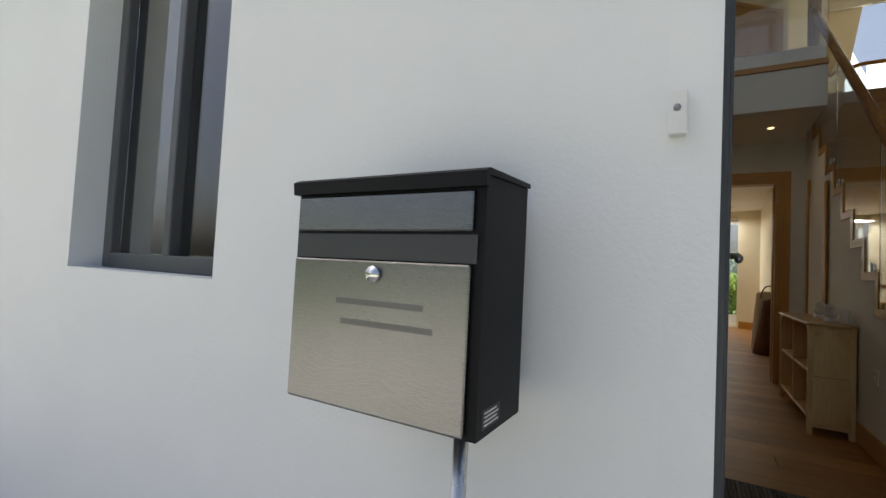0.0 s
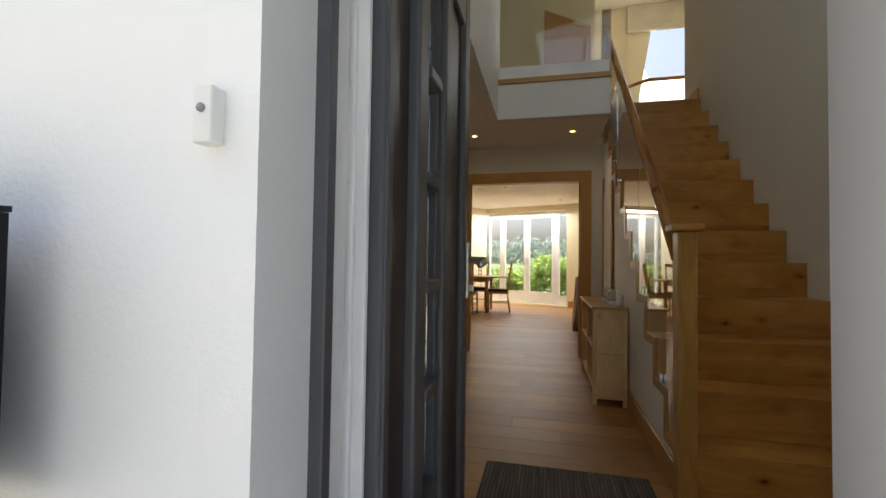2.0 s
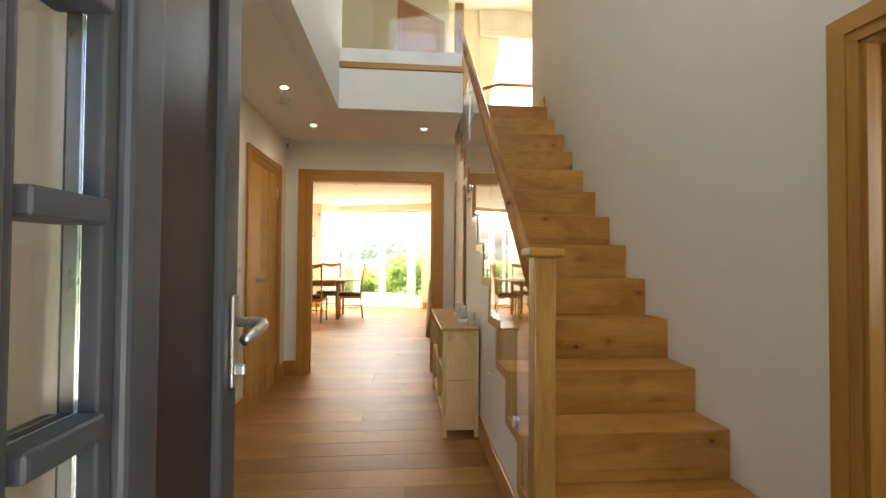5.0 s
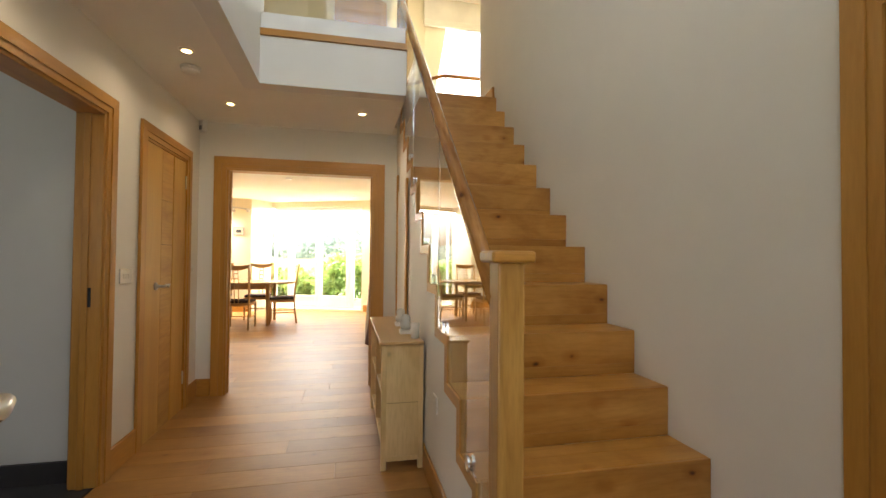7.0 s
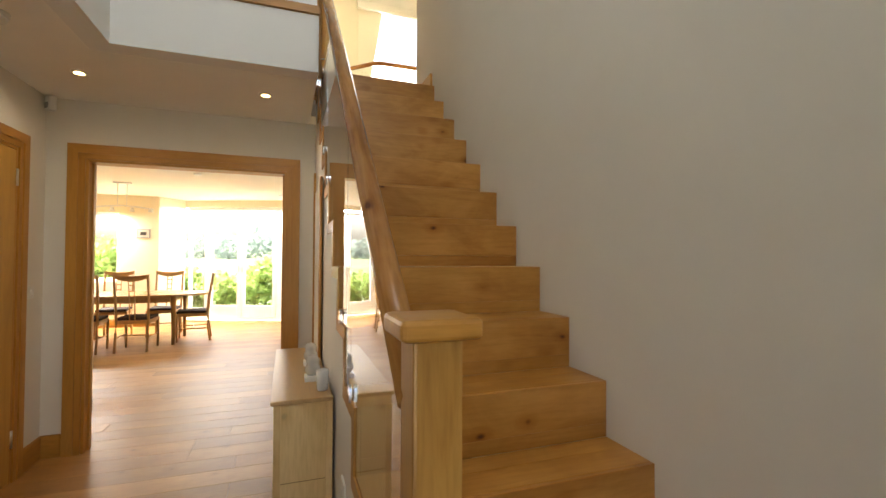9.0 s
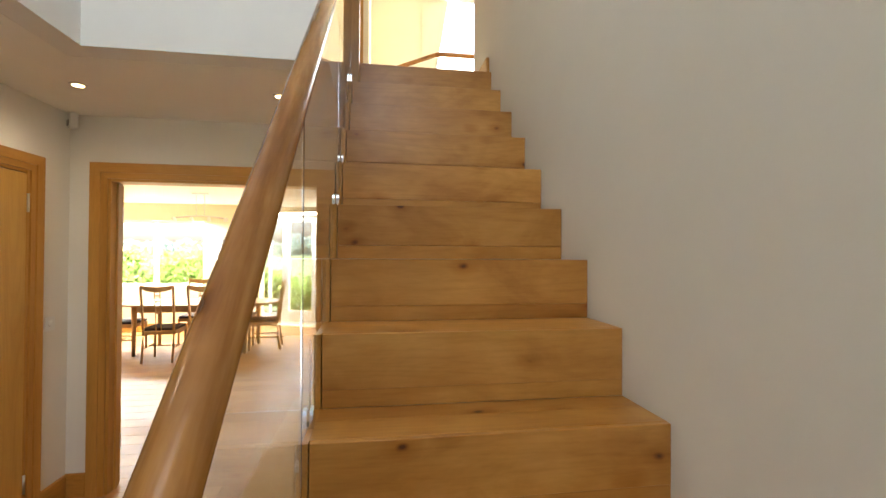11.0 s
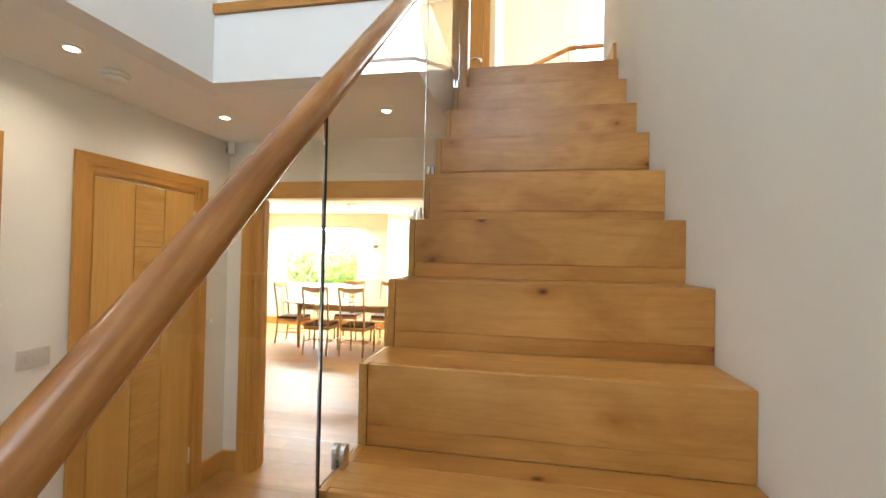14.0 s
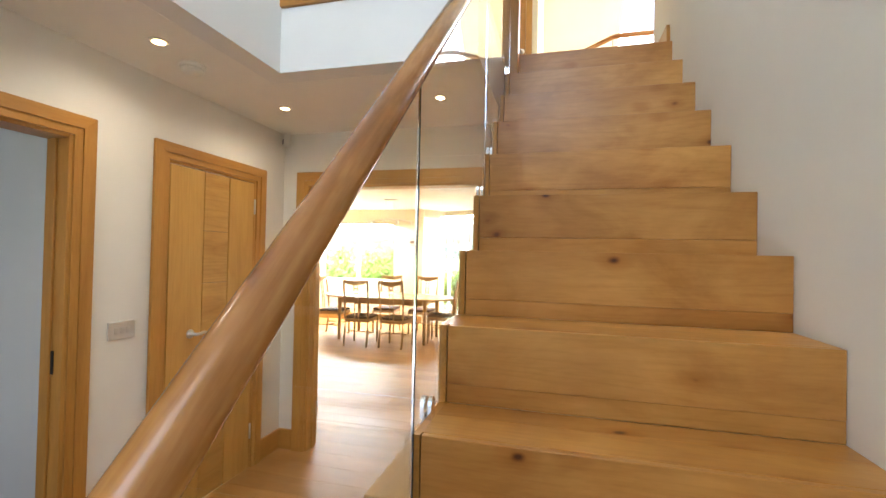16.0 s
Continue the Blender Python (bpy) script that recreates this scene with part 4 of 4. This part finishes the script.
# ornaments on the bookcase
for x, y, lab in ((0.775, 4.2, "white glazed rounded figurine on a square base"), (0.768, 3.88, "white glazed figurine on a square base beside the vase")):
    o = thing("ornament", pose(x, y, SH), lab, "ornament", "ornaments on the bookcase")
    part("base", boxed(-0.038, 0.038, -0.038, 0.038, 0.0, 0.024, 0.004), white_plastic, o, "square white base")
    egg = [(0.002, 0.0245), (0.026, 0.026), (0.037, 0.045), (0.036, 0.064), (0.027, 0.078), (0.031, 0.09), (0.029, 0.104), (0.02, 0.116), (0.002, 0.121)]
    part("figure", lathe(bmesh.new(), egg, 0, 0, 24), ornament_glass, o, "", True)
o = thing("glass_tumbler", pose(0.8, 3.7, SH), "small pale glazed vase on the bookcase", "vase")
part("body", lathe(bmesh.new(), [(0.022, 0), (0.024, 0.004), (0.028, 0.09), (0.026, 0.09), (0.021, 0.01), (0.001, 0.008)], 0, 0), ornament_glass, o, "", True)

# ---- outside the front door ----
mb = thing("mailbox", None, "black mailbox with brushed steel front on the white wall", "mailbox")
MX0, MX1, MY0, MY1, MZ0, MZ1 = -0.594, -0.279, 0.347, 0.498, 0.757, 1.082
part("body", prism(bmesh.new(), [(MY0 + 0.006, MZ0), (MY1, MZ0), (MY1, MZ1 + 0.001), (MY0 + 0.006, MZ1 - 0.008)], "x", MX0, MX1), black_metal, mb)
part("lid", prism(bmesh.new(), [(MY0 - 0.004, MZ1 - 0.022), (MY0 - 0.006, MZ1 - 0.004), (MY0 + 0.004, MZ1 + 0.001), (MY1, MZ1 + 0.008), (MY1, MZ1 + 0.0015), (MY0 + 0.006, MZ1 - 0.0075), (MY0 + 0.006, MZ1 - 0.022)], "x", MX0 - 0.004, MX1 + 0.004), black_metal, mb, "sloping black lid")
part("flap", boxed(MX0 + 0.008, MX1 - 0.014, MY0 - 0.002, MY0 + 0.005, MZ1 - 0.076, MZ1 - 0.026, 0.002, 1), steel, mb, "brushed steel flap")
part("slot", boxed(MX0 + 0.004, MX1 - 0.008, MY0 + 0.003, MY0 + 0.0058, MZ1 - 0.115, MZ1 - 0.08), slot_grey, mb, "dark grey letter slot")
fp = part("front_door", boxed(MX0 + 0.006, MX1 - 0.014, MY0 - 0.003, MY0 + 0.005, MZ0 + 0.004, MZ1 - 0.117, 0.002, 1), steel, mb, "brushed steel door")
part("lock", rod(bmesh.new(), (-0.435, MY0 - 0.004, MZ1 - 0.135), (-0.435, MY0 - 0.009, MZ1 - 0.135), 0.011), chrome, fp, "round lock", True)
for x0, x1, z in ((-0.5, -0.355, 0.904), (-0.49, -0.34, 0.876)):
    part("engraved_line", boxed(x0, x1, MY0 - 0.0034, MY0 - 0.0029, z, z + 0.008), engraved, fp, "faint engraved lettering")
part("stand_post", rod(bmesh.new(), (-0.346, 0.45, -0.03), (-0.346, 0.45, MZ0 + 0.01), 0.011), satin, mb, "slim steel stand post", True)
part("wall_spacer", boxed(MX0 + 0.04, MX1 - 0.12, MY1, YF0 + 0.001, MZ0 + 0.04, MZ1 - 0.04), black_metal, mb, "black wall bracket")
lb = part("side_label", boxed(MX1, MX1 + 0.0008, MY0 + 0.02, MY0 + 0.075, MZ0 + 0.01, MZ0 + 0.034), ink, mb, "black printed side label")
for k in range(4):
    part("print_line", boxed(MX1 + 0.0008, MX1 + 0.0012, MY0 + 0.026, MY0 + 0.07 - 0.006 * (k % 2), MZ0 + 0.0135 + 0.005 * k, MZ0 + 0.0155 + 0.005 * k), white_plastic, lb)
db = thing("doorbell", pose(-0.086, YF0, 1.188), "white plastic doorbell push on the rendered wall", "doorbell")
part("case", boxed(-0.0115, 0.0115, -0.021, 0, -0.03, 0.03, 0.003, 3), white_plastic, db)
part("button", rod(bmesh.new(), (-0.001, -0.0205, 0.006), (-0.001, -0.023, 0.006), 0.0048), grey_plastic, db, "round grey button", True)

# ---- dining room ----
TC = Vector((-1.69, 9.6))
tb = thing("dining_table", pose(TC.x, TC.y, 0), "oval pale beech dining table", "dining table")
bm = bmesh.new()
prism(bm, [(1.2 * math.copysign(abs(math.cos(a)) ** 0.85, math.cos(a)), 0.56 * math.copysign(abs(math.sin(a)) ** 0.85, math.sin(a))) for a in [k * 2 * math.pi / 64 for k in range(64)]], "z", 0.722, 0.75)
bmesh.ops.bevel(bm, geom=[e for e in bm.edges if abs(e.verts[0].co.z - e.verts[1].co.z) < 1e-5], offset=0.005, segments=2, affect='EDGES')
part("tabletop", bm, table_wood, tb)
for x0, x1, y0, y1 in ((-0.72, 0.72, -0.40, -0.38), (-0.72, 0.72, 0.38, 0.40), (-0.74, -0.72, -0.38, 0.38), (0.72, 0.74, -0.38, 0.38)):
    part("apron", boxed(x0, x1, y0, y1, 0.63, 0.721, 0.003, 1), table_wood, tb)
for x in (-0.76, 0.76):
    for y in (-0.39, 0.39):
        part("leg", rod(bmesh.new(), (x, y, 0), (x, y, 0.7205), 0.024, 0.036, 12), chair_wood, tb, "", True)


def chair():
    """Local +y is the way the sitter faces; the origin is below the seat's middle."""
    t = thing("dining_chair", None, "pale beech dining chair with ladder splat and dark seat pad", "dining chair", "chairs round the table")
    for s in (-1, 1):
        part("back_leg", tube(bmesh.new(), [(s * 0.19, -0.25, 0), (s * 0.19, -0.215, 0.25), (s * 0.19, -0.205, 0.45), (s * 0.195, -0.225, 0.68), (s * 0.2, -0.285, 1.05)], 0.016, 8), chair_wood, t, "", True)
        part("front_leg", rod(bmesh.new(), (s * 0.2, 0.2, 0), (s * 0.2, 0.2, 0.43), 0.014, 0.019, 10), chair_wood, t, "", True)
        part("side_rail", boxed(s * 0.197 - 0.011, s * 0.197 + 0.011, -0.2, 0.19, 0.385, 0.435, 0.003, 1), chair_wood, t)
        part("stretcher", rod(bmesh.new(), (s * 0.192, -0.21, 0.2), (s * 0.2, 0.2, 0.2), 0.009, None, 8), chair_wood, t, "", True)
        part("splat_bar", tube(bmesh.new(), [(s * 0.032, -0.205, 0.43), (s * 0.032, -0.225, 0.68), (s * 0.034, -0.272, 0.98)], 0.0075, 6), chair_wood, t, "", True)
    for z, y in ((0.68, -0.225), (0.76, -0.236), (0.84, -0.249), (0.92, -0.262)):
        part("rung", boxed(-0.03, 0.03, y - 0.006, y + 0.006, z - 0.008, z + 0.008, 0.002, 1), chair_wood, t)
    bm = bmesh.new()
    prism(bm, [(-0.215, 1.07), (-0.1, 1.05), (0, 1.045), (0.1, 1.05), (0.215, 1.07), (0.2, 1.015), (0.1, 0.98), (0, 0.965), (-0.1, 0.98), (-0.2, 1.015)], "y", -0.29, -0.268)
    part("top_rail", bm, chair_wood, t)
    part("front_rail", boxed(-0.185, 0.185, 0.19, 0.212, 0.385, 0.435, 0.003, 1), chair_wood, t)
    part("back_rail", boxed(-0.18, 0.18, -0.215, -0.195, 0.385, 0.435, 0.003, 1), chair_wood, t)
    part("stretcher", rod(bmesh.new(), (-0.195, 0.0, 0.2), (0.195, 0.0, 0.2), 0.009, None, 8), chair_wood, t, "", True)
    part("seat_pad", boxed(-0.205, 0.205, -0.195, 0.215, 0.436, 0.475, 0.016, 3), seat_cloth, t, "dark brown padded seat")
    return t


c0 = chair()
c0.matrix_world = pose(-1.93, 8.97, 0, 0, 0, 3)
for x, y, a in ((-1.33, 9.0, -2), (-1.97, 10.18, 184), (-1.26, 10.18, 178), (-0.74, 9.6, 96), (-2.76, 9.6, -88)):
    copy_thing(c0, pose(x, y, 0, 0, 0, a))

pl = thing("pendant_light", pose(-1.75, 9.7, DC), "slim metal bar pendant light over the table", "pendant light")
part("ceiling_plate", boxed(-0.12, 0.12, -0.03, 0.03, -0.025, 0, 0.005), satin, pl)
for x in (-0.06, 0.06):
    part("rod", rod(bmesh.new(), (x, 0, -0.36), (x, 0, -0.02), 0.005, None, 8), satin, pl, "", True)
part("bar", tube(bmesh.new(), [(-0.42, 0, -0.41), (-0.2, 0, -0.375), (0, 0, -0.362), (0.2, 0, -0.375), (0.42, 0, -0.41)], 0.012, 10), satin, pl, "", True)
for x in (-0.38, -0.13, 0.13, 0.38):
    part("shade", rod(bmesh.new(), (x, 0, -0.45), (x, 0, -0.385), 0.035, 0.02, 14), white_plastic, pl, "small white shade", True)
pc = thing("picture_frame", pose(-1.9, 11.399, 1.745), "small framed picture on the dining room wall", "picture")
part("frame", boxed(-0.11, 0.11, -0.018, 0, -0.085, 0.085, 0.004), grey_plastic, pc)
part("mount", boxed(-0.095, 0.095, -0.02, -0.0185, -0.07, 0.07), paper, pc)
part("print", boxed(-0.05, 0.05, -0.0212, -0.0202, -0.03, 0.03), ink, pc)
for x, y in ((-0.525, 8.5), (0.55, 10.3)):
    dl = thing("ceiling_spot", pose(x, y, DC), "small unlit ceiling spot", "ceiling light", "dining ceiling spots")
    part("ring", lathe(bmesh.new(), [(0.01, -0.02), (0.04, -0.02), (0.05, -0.012), (0.052, 0)], 0, 0), satin, dl, "", True)
fs = thing("draped_stool", pose(0.84, 7.5, 0), "stool draped with linen and brown cloth beside the wall", "stool")
part("linen_cover", lathe(bmesh.new(), [(0.17, 0.02), (0.16, 0.3), (0.13, 0.7), (0.12, 0.82), (0.03, 0.85)], 0, 0.12), linen, fs, "pale linen cover", True)
part("brown_throw", lathe(bmesh.new(), [(0.2, 0.0), (0.16, 0.25), (0.11, 0.6), (0.09, 0.72), (0.02, 0.75)], 0.02, -0.15), brown_cloth, fs, "dark brown throw", True)
part("hoop", tube(bmesh.new(), [(0.0 + 0.09 * math.cos(a), -0.1, 0.76 + 0.17 * math.sin(a)) for a in [k * math.pi / 10 for k in range(11)]], 0.008, 8), brown_cloth, fs, "thin hoop handle", True)

# ---- outdoors ----
ground_mat = plaster("lawn", (0.085, 0.13, 0.03), relief=0.5, scale=40, dirt=0.35)
far_mat = plaster("far_fields", (0.12, 0.17, 0.06), relief=0.2, scale=2, dirt=0.4)
g = slab("ground", -900, 900, -900, 900, -0.6, -0.16, ground_mat, "grass lawn and fields reaching the horizon", "ground")
slab("pavement_terrace", -7, 4, 11.3, 14.2, -0.2, -0.04, paving, "pale stone terrace outside the garden doors", "terrace")
slab("pavement_front", -6, 6, -8, YF0, -0.2, -0.03, paving, "stone paving before the front door", "pavement")


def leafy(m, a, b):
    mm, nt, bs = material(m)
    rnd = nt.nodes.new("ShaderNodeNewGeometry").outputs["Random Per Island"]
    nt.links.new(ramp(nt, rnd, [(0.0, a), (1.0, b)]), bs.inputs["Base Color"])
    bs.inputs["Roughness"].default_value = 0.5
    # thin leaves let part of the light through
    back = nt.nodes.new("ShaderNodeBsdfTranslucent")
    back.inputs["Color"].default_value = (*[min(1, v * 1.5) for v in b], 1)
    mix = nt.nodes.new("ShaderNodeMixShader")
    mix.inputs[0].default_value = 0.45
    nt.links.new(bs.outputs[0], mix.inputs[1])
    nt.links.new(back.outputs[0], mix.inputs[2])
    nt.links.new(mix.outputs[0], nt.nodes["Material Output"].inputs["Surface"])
    return mm


leaf_mat = leafy("hedge_leaf", (0.11, 0.19, 0.04), (0.25, 0.34, 0.09))
# distance haze is painted into this paler, bluish leaf colour
hazed_leaf = leafy("far_leaf_hazed", (0.17, 0.22, 0.21), (0.25, 0.3, 0.28))
bark = paint("bark", (0.09, 0.06, 0.04), rough=0.9, wear=0.3, bumpy=0.4)


def leaf_cloud(rng, blobs, count, size, flat=0.85):
    verts, faces = [], []
    for i in range(count):
        cx, cy, cz, rx, ry, rz = blobs[rng.integers(len(blobs))]
        v = rng.normal(size=3)
        v /= np.linalg.norm(v)
        r = rng.random() ** 0.25
        p = np.array((cx + rx * v[0] * r, cy + ry * v[1] * r, max(cz + rz * v[2] * r, -0.12)))
        a, b = rng.normal(size=3), rng.normal(size=3)
        a /= np.linalg.norm(a)
        b -= a * (a @ b)
        b /= np.linalg.norm(b)
        s = size * (0.6 + 0.8 * rng.random())
        k = len(verts)
        verts += [tuple(p - a * s), tuple(p + b * s * 0.45), tuple(p + a * s), tuple(p - b * s * 0.45)]
        faces.append((k, k + 1, k + 2, k + 3))
    me = bpy.data.meshes.new("leaves")
    me.from_pydata(verts, [], faces)
    return me


rng = np.random.default_rng(4)


def shrub(x, y, h, w, name="hedge_shrub"):
    t = thing(name, pose(x, y, -0.16), "bright green leafy garden shrub in sun", "shrub", "garden hedge")
    part("stem", rod(bmesh.new(), (0, 0, 0), (0.02, 0.03, h * 0.6), 0.03, 0.012, 8), bark, t)
    blobs = [(rng.normal() * w * 0.25, rng.normal() * 0.2, h * (0.2 + 0.6 * rng.random()), w * 0.4, 0.4, h * 0.3) for _ in range(7)]
    me = leaf_cloud(rng, blobs, 1500, 0.075)
    me.materials.append(leaf_mat)
    ob = new("leaves", me)
    ob.parent = t
    return t


for k, (x, y, h) in enumerate(((-4.6, 13.4, 1.75), (-3.9, 13.3, 1.6), (-3.2, 13.4, 1.8), (-2.5, 13.5, 1.65), (-4.9, 15.2, 1.35), (-4.0, 15.3, 1.15), (-3.1, 15.2, 1.5), (-2.3, 15.4, 1.2), (-1.5, 15.4, 1.25), (-0.8, 15.2, 1.1), (0.1, 15.0, 1.4), (0.9, 15.1, 1.35), (1.7, 15.0, 1.3), (2.6, 14.9, 1.35), (-5.8, 15.3, 1.4))):
    shrub(x, y, h, 1.15)
hill = bmesh.new()
bmesh.ops.create_grid(hill, x_segments=60, y_segments=16, size=1.0)
for v in hill.verts:
    x, y = v.co.x * 420, 120 + (v.co.y + 1) * 130
    v.co = Vector((x, y, -0.5 + 12 * max(0, (v.co.y + 1) / 2) ** 1.3 * (0.75 + 0.5 * noise.noise(Vector((x * 0.006, y * 0.004, 0)))) + (6 if x > 0 else 0) * max(0, (v.co.y + 1) / 2)))
tagged(part("backdrop_hill", hill, far_mat, smooth=True), "distant green hillside", "hill", "", "structure")
blobs = []
for k in range(260):
    x = -260 + 520 * k / 260 + rng.normal() * 3
    y = 190 + rng.normal() * 14
    blobs.append((x, y, (4.2 + 1.2 * rng.random() + (2.2 if x > -10 else 0)) if x > -32 else 1.5, 4.5, 3, 4.5 + 1.5 * rng.random()))
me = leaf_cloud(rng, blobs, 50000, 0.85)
me.materials.append(hazed_leaf)
tagged(new("far_trees", me), "distant line of trees, haze put into the leaf colour", "trees", "", "stuff")

# ---- floor planks ----
rp = random.Random(7)
plank_meshes = {}


def plank_mesh(L, W):
    key = (round(L, 2), round(W, 3))
    if key not in plank_meshes:
        bm = boxed(0, key[0] - 0.0015, 0, key[1] - 0.0015, -0.0125, 0.0)
        top = [e for e in bm.edges if all(abs(v.co.z) < 1e-6 for v in e.verts)]
        bmesh.ops.bevel(bm, geom=top, offset=0.0011, segments=1, affect='EDGES')
        me = bpy.data.meshes.new("plank")
        bm.to_mesh(me)
        bm.free()
        me.materials.append(oak_floor)
        plank_meshes[key] = me
    return plank_meshes[key]


PW = 0.187
y = YF1 - 0.19
row = 0
while y < 11.85:
    if y < YB1 - 0.12:
        x, end = XL + 0.002, 0.86 if y > 2.4 else XR
    else:
        x = -4.84 if y + PW < 11.4 else -1.62 + (y + PW - 11.4) * 0.7
        end = 1.095 if y + PW < 10.87 else min(1.095, -0.2 - (y + PW - 11.43) / 0.42)
    first = True
    while end - x > 0.05:
        L = rp.choice((0.5, 0.9, 1.2, 1.5)) if first else rp.choice((1.2, 1.5, 1.8, 2.1))
        first = False
        if end - x - L < 0.25:
            L = end - x
        ob = new("plank", plank_mesh(L, PW))
        ob.location = (x, y, 0)
        ob.parent = floor
        x += round(L, 2)
    y += PW
    row += 1
